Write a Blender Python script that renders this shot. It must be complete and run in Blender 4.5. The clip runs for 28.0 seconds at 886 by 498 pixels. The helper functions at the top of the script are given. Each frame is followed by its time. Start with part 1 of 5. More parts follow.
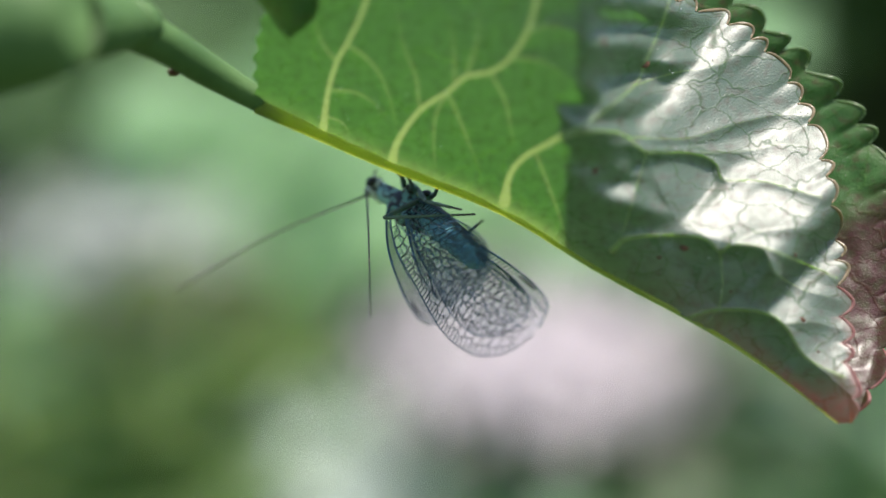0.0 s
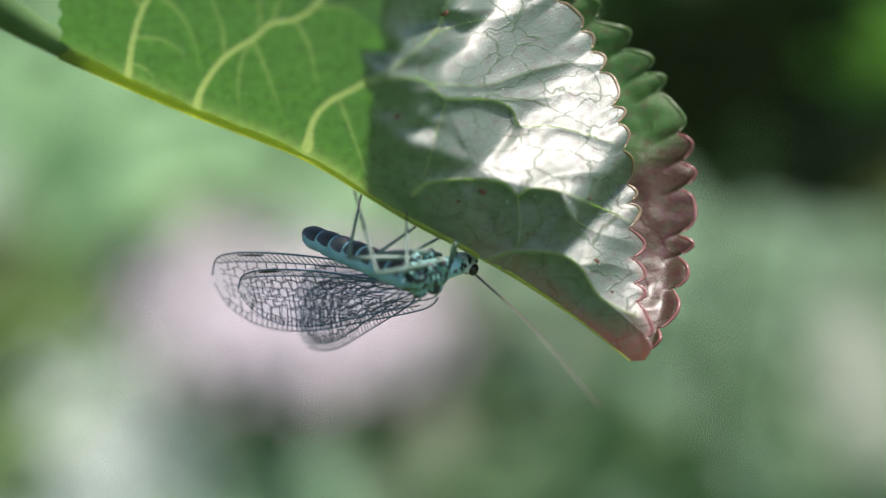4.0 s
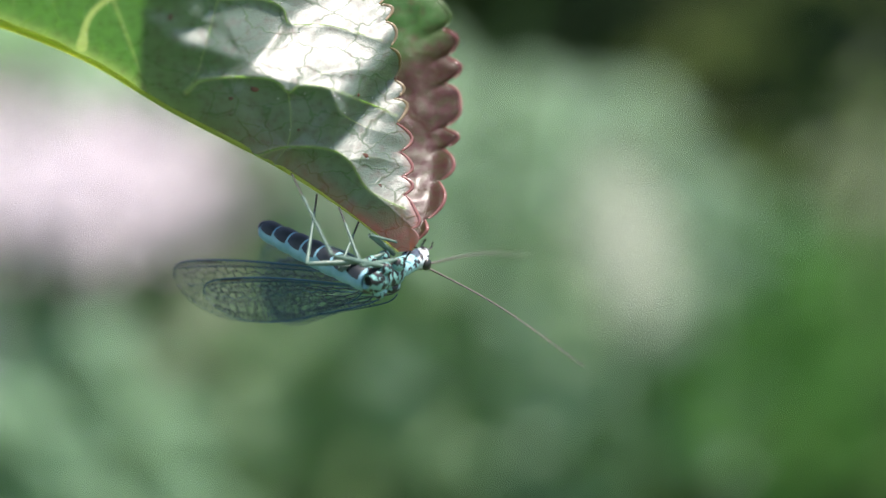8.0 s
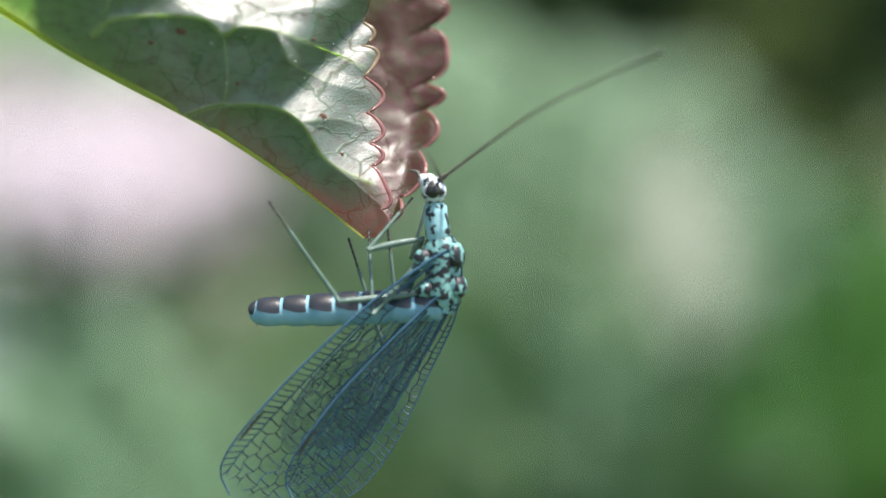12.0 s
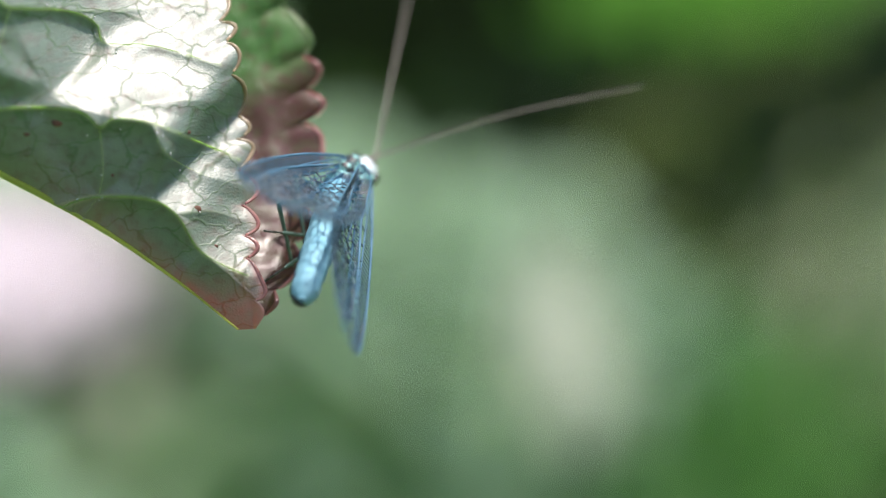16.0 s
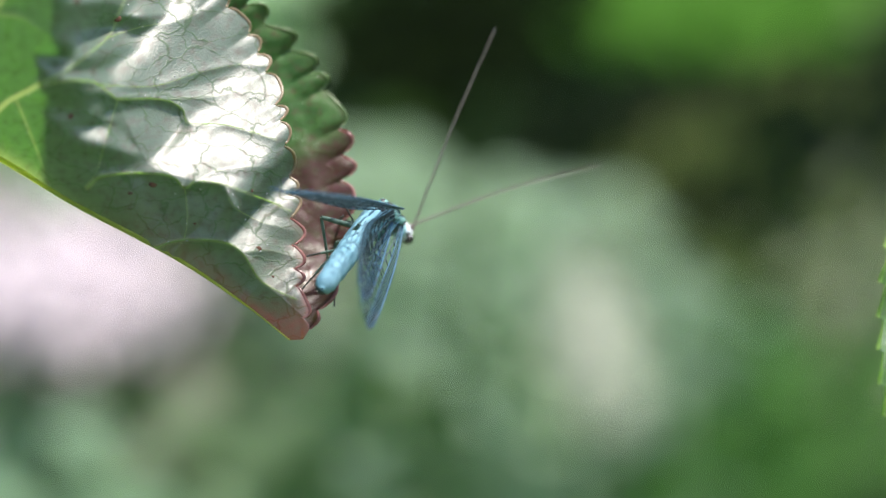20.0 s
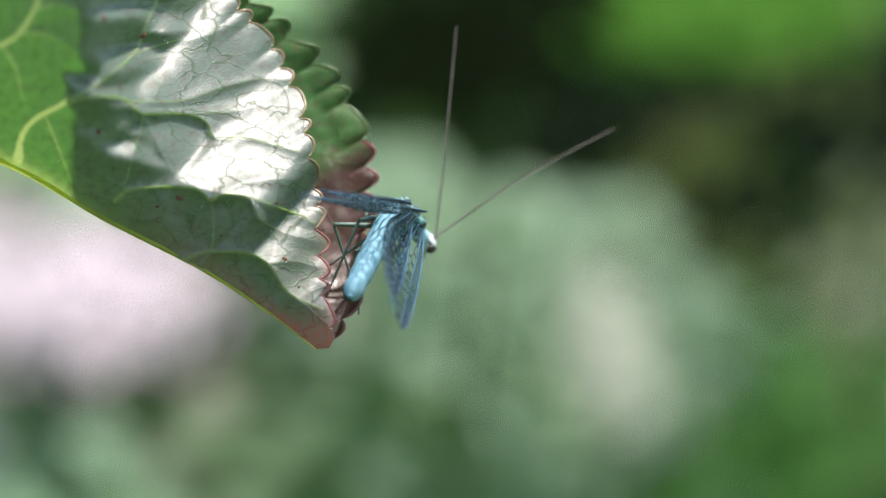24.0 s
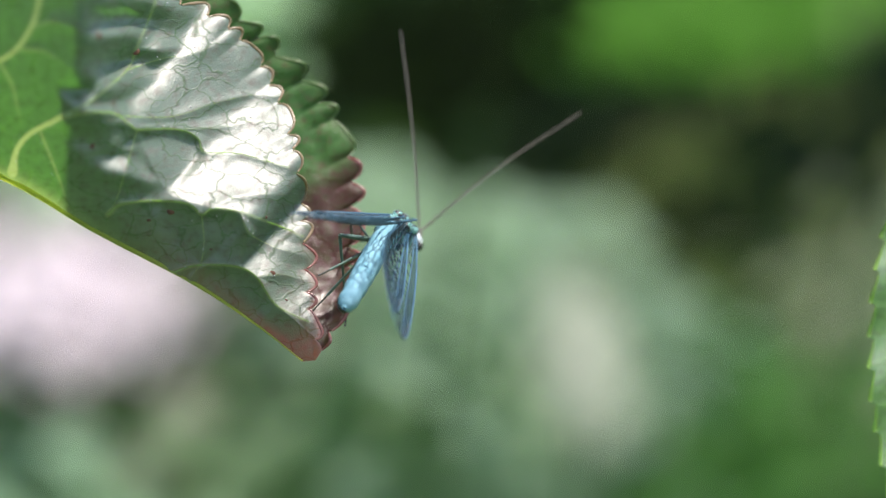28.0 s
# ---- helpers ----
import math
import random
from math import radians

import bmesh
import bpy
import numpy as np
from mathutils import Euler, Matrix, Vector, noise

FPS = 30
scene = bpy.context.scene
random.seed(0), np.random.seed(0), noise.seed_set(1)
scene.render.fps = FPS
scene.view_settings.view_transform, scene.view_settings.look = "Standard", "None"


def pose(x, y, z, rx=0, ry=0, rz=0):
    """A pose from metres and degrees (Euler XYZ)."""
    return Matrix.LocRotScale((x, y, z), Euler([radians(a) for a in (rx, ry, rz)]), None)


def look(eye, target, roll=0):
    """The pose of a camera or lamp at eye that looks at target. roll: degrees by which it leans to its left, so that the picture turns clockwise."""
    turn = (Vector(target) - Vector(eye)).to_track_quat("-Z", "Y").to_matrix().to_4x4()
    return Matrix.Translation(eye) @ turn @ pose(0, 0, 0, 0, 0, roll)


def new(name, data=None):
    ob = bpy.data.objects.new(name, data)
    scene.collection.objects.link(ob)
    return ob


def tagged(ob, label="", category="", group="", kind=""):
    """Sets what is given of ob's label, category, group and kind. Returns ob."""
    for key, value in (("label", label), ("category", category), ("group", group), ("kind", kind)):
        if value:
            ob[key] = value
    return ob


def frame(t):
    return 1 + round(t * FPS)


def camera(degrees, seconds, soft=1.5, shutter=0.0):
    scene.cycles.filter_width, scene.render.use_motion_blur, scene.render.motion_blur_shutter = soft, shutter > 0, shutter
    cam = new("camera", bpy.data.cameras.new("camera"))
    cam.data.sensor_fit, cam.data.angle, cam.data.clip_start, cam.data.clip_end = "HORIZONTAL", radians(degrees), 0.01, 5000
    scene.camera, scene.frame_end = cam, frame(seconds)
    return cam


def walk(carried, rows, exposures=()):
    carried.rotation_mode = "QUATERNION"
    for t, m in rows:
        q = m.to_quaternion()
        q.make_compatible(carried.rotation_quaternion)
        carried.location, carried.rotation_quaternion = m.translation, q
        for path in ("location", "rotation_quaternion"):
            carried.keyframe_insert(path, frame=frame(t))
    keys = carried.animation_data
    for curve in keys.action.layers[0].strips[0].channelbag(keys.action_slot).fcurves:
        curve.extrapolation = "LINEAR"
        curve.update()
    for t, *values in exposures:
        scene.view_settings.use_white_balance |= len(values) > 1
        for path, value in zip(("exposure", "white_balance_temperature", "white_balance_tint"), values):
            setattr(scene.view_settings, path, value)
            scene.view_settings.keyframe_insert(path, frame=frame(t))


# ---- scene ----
cam = camera(20, 28.0)
MM = 0.001
cam.data.dof.use_dof = True
cam.data.dof.aperture_fstop = 21.0
PATH = [
    # seconds, eye in millimetres, tilt, lean, turn in degrees
    (0, 2.327, -106.508, 0.970, 90.233, -0.18, 2.624),
    (0.5, 2.324, -106.385, 0.968, 89.859, -0.30, 2.504),
    (1, 1.940, -106.531, 0.808, 89.826, -0.21, 2.053),
    (1.5, 1.466, -107.111, 0.611, 89.818, -0.00, 1.702),
    (2, 0.985, -107.732, 0.410, 89.936, 0.06, 1.592),
    (2.5, 0.494, -108.027, 0.206, 89.975, 0.00, 1.080),
    (3, 0.000, -108.000, 0.000, 90.000, 0.00, -0.000),
    (3.5, -0.040, -108.655, 0.194, 89.705, -0.13, -1.570),
    (4, -0.080, -108.787, 0.389, 89.272, 0.06, -3.159),
    (4.5, -0.120, -109.035, 0.584, 88.741, 0.08, -4.283),
    (6.5, -0.287, -111.734, 1.400, 87.784, 0.15, -6.901),
    (7, -0.330, -112.185, 1.607, 87.244, 0.12, -7.361),
    (7.5, -0.267, -112.075, 2.033, 86.577, 0.26, -7.786),
    (8, -0.206, -112.395, 2.469, 85.837, 0.18, -8.285),
    (8.5, 1.212, -113.348, 2.271, 85.498, 0.00, -7.969),
    (9, 2.639, -113.632, 2.056, 85.325, -0.04, -7.388),
    (9.5, 3.341, -98.844, 1.508, 85.254, -0.00, -7.694),
    (10, 3.861, -88.300, 1.134, 85.244, -0.00, -8.047),
    (10.5, 4.906, -88.757, 0.986, 85.639, -0.00, -7.184),
    (11, 5.897, -88.540, 0.826, 85.793, -0.00, -6.797),
    (11.5, 5.951, -88.626, 0.685, 85.693, -0.00, -7.050),
    (12, 6.067, -89.286, 0.551, 85.645, -0.00, -6.934),
    (12.5, 6.154, -89.678, 0.412, 86.271, -0.00, -7.263),
    (14.5, 6.285, -88.737, -0.155, 87.964, -0.36, -7.627),
    (15, 6.361, -89.278, -0.296, 88.041, -0.49, -8.592),
    (15.5, 6.373, -89.718, -0.222, 88.091, -0.33, -9.461),
    (16, 6.425, -90.269, -0.149, 88.222, -0.26, -9.496),
    (16.5, 6.454, -90.429, -0.075, 88.337, -0.09, -9.114),
    (17, 6.445, -90.237, 0.000, 88.260, -0.06, -8.862),
    (17.5, 5.933, -90.873, 0.247, 87.899, -0.23, -8.829),
    (18, 6.013, -98.690, 0.556, 87.799, -0.10, -8.049),
    (18.5, 6.051, -107.567, 0.941, 87.878, 0.03, -7.617),
    (19, 5.993, -117.075, 1.415, 88.021, 0.06, -7.395),
    (19.5, 5.259, -118.660, 1.802, 88.136, 0.10, -7.779),
    (20, 4.425, -118.887, 2.168, 88.211, -0.12, -8.133),
    (20.5, 4.368, -119.862, 2.200, 88.337, 0.03, -7.981),
    (21, 4.234, -119.324, 2.193, 88.540, 0.35, -7.763),
    (21.5, 4.155, -119.923, 2.215, 88.673, 0.17, -7.635),
    (23.5, 3.736, -120.608, 2.251, 88.456, 0.32, -7.769),
    (24, 3.628, -120.750, 2.258, 88.401, 0.57, -7.892),
    (24.5, 3.534, -121.186, 2.275, 88.244, 0.42, -7.820),
    (25, 3.431, -121.372, 2.287, 88.189, 0.30, -7.596),
    (25.5, 3.285, -121.884, 2.379, 88.265, 0.15, -7.492),
    (26, 3.127, -122.199, 2.465, 88.431, 0.08, -7.621),
    (26.5, 2.954, -122.170, 2.539, 88.524, 0.05, -7.868),
    (27, 2.804, -122.813, 2.634, 88.593, 0.12, -8.114),
    (27.5, 2.634, -122.902, 2.712, 88.661, -0.00, -8.390),
    (28, 2.468, -123.101, 2.794, 88.529, 0.05, -8.596),
]

walk(cam, [(t, pose(x * MM, y * MM, z * MM, tilt, lean, turn)) for t, x, y, z, tilt, lean, turn in PATH],
     exposures=[(t, stops, 6750, 12 if t == 0 else 17) for t, stops in ((0, 0.82), (0.5, 1.05), (1.5, 0.9), (3, 0.72), (4, 0.9), (5, 0.95), (7, 1.17), (9, 1.1), (10, 1.3), (11, 1.17), (13, 1.18), (17, 1.2), (20, 1.15), (28, 1.1))])

# ---- light ----
SUN = Vector((0.27, -0.21, 0.93)).normalized()
world = bpy.data.worlds.new("sky")
scene.world = world
world.use_nodes = True
sky = world.node_tree.nodes.new("ShaderNodeTexSky")
sky.sky_type = "NISHITA"
sky.sun_disc = False
sky.sun_elevation = math.asin(SUN.z)
sky.sun_rotation = math.atan2(SUN.x, SUN.y)
ground_light = world.node_tree.nodes["Background"]
ground_light.inputs["Strength"].default_value = 0.11
world.node_tree.links.new(sky.outputs[0], ground_light.inputs["Color"])
sun = new("sun", bpy.data.lights.new("sun", "SUN"))
sun.data.energy = 4.2
sun.data.angle = radians(3.5)
sun.data.color = (1.0, 0.96, 0.9)
sun.matrix_world = look(SUN, (0, 0, 0))


# ---- materials ----
def material(name):
    mat = bpy.data.materials.new(name)
    mat.use_nodes = True
    return mat, mat.node_tree.nodes, mat.node_tree.links


def noise_node(nodes, links, scale, detail=4.0, coord="Object"):
    tc = nodes.new("ShaderNodeTexCoord")
    n = nodes.new("ShaderNodeTexNoise")
    n.inputs["Scale"].default_value = scale
    n.inputs["Detail"].default_value = detail
    links.new(tc.outputs[coord], n.inputs["Vector"])
    return n


def ramp(nodes, links, source, stops):
    r = nodes.new("ShaderNodeValToRGB")
    while len(r.color_ramp.elements) < len(stops):
        r.color_ramp.elements.new(0.5)
    for e, (p, c) in zip(r.color_ramp.elements, stops):
        e.position, e.color = p, (*c, 1)
    links.new(source, r.inputs["Fac"])
    return r


def plain(name, low, high, scale=600.0, rough=0.5, metal=0.0, bump=0.1, through_light=0.0, tint=(0.2, 0.5, 0.05), spec=0.5):
    """A surface mottled between two colours, with fine relief and, for thin plant parts, light that passes through."""
    mat, nodes, links = material(name)
    p = nodes["Principled BSDF"]
    p.inputs["Roughness"].default_value, p.inputs["Metallic"].default_value = rough, metal
    p.inputs["Specular IOR Level"].default_value = spec
    n = noise_node(nodes, links, scale)
    r = ramp(nodes, links, n.outputs["Fac"], [(0.3, low), (0.7, high)])
    links.new(r.outputs[0], p.inputs["Base Color"])
    fine = noise_node(nodes, links, scale * 6, 2)
    b = nodes.new("ShaderNodeBump")
    b.inputs["Strength"].default_value, b.inputs["Distance"].default_value = bump, 0.2 / scale
    links.new(fine.outputs["Fac"], b.inputs["Height"])
    links.new(b.outputs[0], p.inputs["Normal"])
    if through_light:
        tr = nodes.new("ShaderNodeBsdfTranslucent")
        tr.inputs["Color"].default_value = (*tint, 1)
        mix = nodes.new("ShaderNodeMixShader")
        mix.inputs[0].default_value = through_light
        links.new(p.outputs[0], mix.inputs[1])
        links.new(tr.outputs[0], mix.inputs[2])
        links.new(mix.outputs[0], nodes["Material Output"].inputs["Surface"])
    return mat


def blade_material(name, green, pale, tint, rough=0.32, through_light=0.45, gloss=1.0, red=(0.044, 0.0145, 0.017)):
    """A leaf blade: green with a red blush towards the margin (attribute 'blush'), a net of fine veinlets, and light through it."""
    mat, nodes, links = material(name)
    p = nodes["Principled BSDF"]
    uv = nodes.new("ShaderNodeUVMap")
    wide = nodes.new("ShaderNodeTexNoise")
    wide.inputs["Scale"].default_value, wide.inputs["Detail"].default_value = 0.9, 5
    links.new(uv.outputs[0], wide.inputs["Vector"])
    net = nodes.new("ShaderNodeTexVoronoi")
    net.feature = "DISTANCE_TO_EDGE"
    net.inputs["Scale"].default_value = 1.0
    warp = nodes.new("ShaderNodeVectorMath")
    warp.operation = "MULTIPLY_ADD"
    wn = nodes.new("ShaderNodeTexNoise")
    wn.inputs["Scale"].default_value = 1.3
    links.new(uv.outputs[0], wn.inputs["Vector"])
    links.new(wn.outputs["Color"], warp.inputs[0])
    warp.inputs[1].default_value = (0.9, 0.9, 0)
    links.new(uv.outputs[0], warp.inputs[2])
    stretch = nodes.new("ShaderNodeMapping")
    stretch.inputs["Scale"].default_value = (0.62, 1.15, 1.0)
    stretch.inputs["Rotation"].default_value = (0, 0, radians(18))
    links.new(warp.outputs[0], stretch.inputs["Vector"])
    links.new(stretch.outputs[0], net.inputs["Vector"])
    line = ramp(nodes, links, net.outputs["Distance"], [(0.0, (1, 1, 1)), (0.006, (1, 1, 1)), (0.030, (0, 0, 0))])
    colour = ramp(nodes, links, wide.outputs["Fac"], [(0.3, green), (0.72, pale)])
    blush = nodes.new("ShaderNodeAttribute")
    blush.attribute_name = "blush"
    blotch = nodes.new("ShaderNodeTexNoise")
    blotch.inputs["Scale"].default_value, blotch.inputs["Detail"].default_value = 3.0, 6
    links.new(uv.outputs[0], blotch.inputs["Vector"])
    bm_ = nodes.new("ShaderNodeMath")
    bm_.operation = "MULTIPLY"
    bl = ramp(nodes, links, blotch.outputs["Fac"], [(0.3, (0.72, 0.72, 0.72)), (0.65, (1, 1, 1))])
    links.new(blush.outputs["Fac"], bm_.inputs[0])
    links.new(bl.outputs[0], bm_.inputs[1])

    def mixed(a, b, f, value=None):
        m = nodes.new("ShaderNodeMix")
        m.data_type = "RGBA"
        for s, v in ((m.inputs[6], a), (m.inputs[7], b)):
            if isinstance(v, tuple):
                s.default_value = (*v, 1)
            else:
                links.new(v, s)
        if value is None:
            links.new(f, m.inputs[0])
        else:
            mm = nodes.new("ShaderNodeMath")
            mm.operation = "MULTIPLY"
            mm.inputs[1].default_value = value
            links.new(f, mm.inputs[0])
            links.new(mm.outputs[0], m.inputs[0])
        return m.outputs[2]

    c = mixed(colour.outputs[0], pale, line.outputs[0], 0.25)
    # this attribute holds the veins and the glow painted along the keel
    rib = nodes.new("ShaderNodeAttribute")
    rib.attribute_name = "vein"
    c = mixed(c, (0.22, 0.31, 0.14), rib.outputs["Fac"], 0.75)
    brown = ramp(nodes, links, blotch.outputs["Fac"], [(0.5, (0, 0, 0)), (0.72, (1, 1, 1))])
    c = mixed(c, (0.075, 0.055, 0.028), brown.outputs[0], 0.85)
    c = mixed(c, red, bm_.outputs[0])
    speck = nodes.new("ShaderNodeTexVoronoi")
    speck.inputs["Scale"].default_value = 1.1
    links.new(uv.outputs[0], speck.inputs["Vector"])
    sp = ramp(nodes, links, speck.outputs["Distance"], [(0.05, (1, 1, 1)), (0.075, (0, 0, 0))])
    c = mixed(c, (0.10, 0.03, 0.015), sp.outputs[0], 0.3)
    links.new(c, p.inputs["Base Color"])
    p.inputs["Roughness"].default_value = rough
    rr = ramp(nodes, links, blotch.outputs["Fac"], [(0.3, (rough * 0.8,) * 3), (0.7, (rough * 1.35,) * 3)])
    rough_line = mixed(rr.outputs[0], (0.62, 0.62, 0.62), line.outputs[0], 0.8)
    links.new(rough_line, p.inputs["Roughness"])
    p.inputs["IOR"].default_value = 1.72
    links.new(mixed((0.95 * gloss,) * 3, (0.4 * gloss,) * 3, line.outputs[0]), p.inputs["Coat Weight"])
    p.inputs["Coat Roughness"].default_value, p.inputs["Coat IOR"].default_value = 0.5 if gloss > 0.5 else 0.26, 1.75
    shine = mixed((gloss,) * 3, (gloss * 0.3,) * 3, line.outputs[0])
    links.new(shine, p.inputs["Specular IOR Level"])
    b = nodes.new("ShaderNodeBump")
    b.inputs["Strength"].default_value, b.inputs["Distance"].default_value = 0.25, 0.00008
    links.new(line.outputs[0], b.inputs["Height"])
    grain = nodes.new("ShaderNodeTexNoise")
    grain.inputs["Scale"].default_value, grain.inputs["Detail"].default_value = 14, 4
    links.new(uv.outputs[0], grain.inputs["Vector"])
    b2 = nodes.new("ShaderNodeBump")
    b2.inputs["Strength"].default_value, b2.inputs["Distance"].default_value = 0.55, 0.00007
    links.new(grain.outputs["Fac"], b2.inputs["Height"])
    links.new(b.outputs[0], b2.inputs["Normal"])
    links.new(b2.outputs[0], p.inputs["Normal"])
    tr = nodes.new("ShaderNodeBsdfTranslucent")
    tc = mixed(tint, (tint[0] * 1.5, tint[1] * 1.25, tint[2] * 1.3), line.outputs[0], 0.9)
    thick = ramp(nodes, links, blotch.outputs["Fac"], [(0.35, (0, 0, 0)), (0.7, (1, 1, 1))])
    tc = mixed(tc, (tint[0] * 0.55, tint[1] * 0.6, tint[2] * 0.7), thick.outputs[0], 0.8)
    tc = mixed(tc, (0.50, 0.66, 0.19), rib.outputs["Fac"], 0.8)
    tc = mixed(tc, (0.72, 0.17, 0.06), bm_.outputs[0])
    links.new(tc, tr.inputs["Color"])
    mix = nodes.new("ShaderNodeMixShader")
    mix.inputs[0].default_value = through_light
    links.new(p.outputs[0], mix.inputs[1])
    links.new(tr.outputs[0], mix.inputs[2])
    links.new(mix.outputs[0], nodes["Material Output"].inputs["Surface"])
    return mat


LEAF = blade_material("leaf_underside", (0.062, 0.118, 0.064), (0.115, 0.175, 0.112), (0.075, 0.258, 0.027), 0.52, 0.42, 1.0, (0.25, 0.058, 0.04))
INSIDE = blade_material("leaf_upper_side", (0.03, 0.09, 0.022), (0.055, 0.13, 0.035), (0.10, 0.24, 0.03), 0.32, 0.1, 0.09)
VEIN = plain("leaf_vein", (0.20, 0.28, 0.13), (0.27, 0.34, 0.17), 900, 0.5, through_light=0.78, tint=(0.58, 0.82, 0.30), spec=0.3)
RIB = plain("leaf_rib", (0.24, 0.32, 0.09), (0.34, 0.40, 0.13), 400, 0.42, through_light=0.7, tint=(0.9, 0.95, 0.28))
STEM = plain("stem", (0.045, 0.105, 0.03), (0.075, 0.15, 0.045), 300, 0.6, spec=0.3)
TOOTH = plain("leaf_tooth", (0.16, 0.13, 0.07), (0.30, 0.22, 0.14), 1500, 0.3, through_light=0.25, tint=(0.5, 0.45, 0.12))
TOOTH_GREEN = plain("leaf_tooth_green", (0.07, 0.15, 0.05), (0.15, 0.22, 0.09), 1500, 0.3, through_light=0.3, tint=(0.35, 0.5, 0.12))
TOOTH_RED = plain("leaf_tooth_red", (0.20, 0.08, 0.075), (0.36, 0.19, 0.17), 1500, 0.25, through_light=0.3, tint=(0.6, 0.15, 0.1))

# ---- helpers for building ----
REACH = 0.108
UNIT = 784 / math.tan(radians(10))


def at(a, b, y=0.0):
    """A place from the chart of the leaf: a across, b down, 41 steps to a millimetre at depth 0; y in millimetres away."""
    f = (REACH + y * MM) / UNIT
    return Vector(((a - 784) * f, y * MM, (441 - b) * f))


def part(name, bm, mat, parent=None, label="", smooth=True):
    """Links a bmesh as one mesh object under a thing or a part."""
    me = bpy.data.meshes.new(name)
    bm.to_mesh(me)
    bm.free()
    return part_of_mesh(name, me, mat, parent, label, smooth)


def part_of_mesh(name, me, mat, parent=None, label="", smooth=True):
    if mat and not me.materials:
        me.materials.append(mat)
    if smooth:
        me.polygons.foreach_set("use_smooth", [True] * len(me.polygons))
    ob = new(name, me)
    if parent:
        ob.parent = parent
    if label:
        tagged(ob, label)
    return ob


def thing(name, label, category, group="", m=None):
    ob = new(name)
    ob.empty_display_size = 0.002
    if m:
        ob.matrix_basis = m
    return tagged(ob, label, category, group)


def curve_through(points, n):
    """n places along a smooth line (Catmull-Rom) through the points."""
    p = [np.array(q, float) for q in points]
    p = [2 * p[0] - p[1]] + p + [2 * p[-1] - p[-2]]
    out = []
    for k in range(n):
        f = k / (n - 1) * (len(p) - 3)
        i = min(int(f), len(p) - 4)
        u = f - i
        a, b, c, d = p[i:i + 4]
        out.append(0.5 * (2 * b + (c - a) * u + (2 * a - 5 * b + 4 * c - d) * u ** 2 + (3 * b - a - 3 * c + d) * u ** 3))
    return np.array(out)


def tube(bm, line, radii, sides=8, squash=1.0, up=Vector((0, 1, 0)), caps=True):
    """Skins a line of places with rings; radii may change along it."""
    line = [Vector(p) for p in line]
    rings = []
    for i, p in enumerate(line):
        d = (line[min(i + 1, len(line) - 1)] - line[max(i - 1, 0)]).normalized()
        s = d.cross(up)
        if s.length < 1e-6:
            s = d.cross(Vector((1, 0, 0)))
        s.normalize()
        w = s.cross(d)
        r = radii[i] if hasattr(radii, "__len__") else radii
        rings.append([bm.verts.new(p + (s * math.cos(2 * math.pi * k / sides) + w * squash * math.sin(2 * math.pi * k / sides)) * r) for k in range(sides)])
    for a, b in zip(rings, rings[1:]):
        for k in range(sides):
            bm.faces.new((a[k], a[(k + 1) % sides], b[(k + 1) % sides], b[k]))
    if caps:
        bm.faces.new(rings[0])
        bm.faces.new(rings[-1][::-1])
    return rings


def grid_mesh(name, co, nu, nv):
    """A sheet of nu x nv places as a mesh."""
    idx = np.arange(nu * nv).reshape(nu, nv)
    quads = np.stack([idx[:-1, :-1], idx[1:, :-1], idx[1:, 1:], idx[:-1, 1:]], -1).reshape(-1, 4)
    me = bpy.data.meshes.new(name)
    me.from_pydata(co.tolist(), [], quads.tolist())
    return me


def uv_and_blush(me, chart, blush, vein=None):
    loops = np.empty(len(me.loops), int)
    me.loops.foreach_get("vertex_index", loops)
    layer = me.uv_layers.new(name="UVMap")
    layer.data.foreach_set("uv", (chart[loops] / 50.0).ravel())
    at_ = me.attributes.new("blush", "FLOAT", "POINT")
    at_.data.foreach_set("value", blush.astype(float))
    if vein is not None:
        at_ = me.attributes.new("vein", "FLOAT", "POINT")
        at_.data.foreach_set("value", vein.astype(float))


def smoothstep(a, b, x):
    u = np.clip((x - a) / (b - a), 0, 1)
    return u * u * (3 - 2 * u)


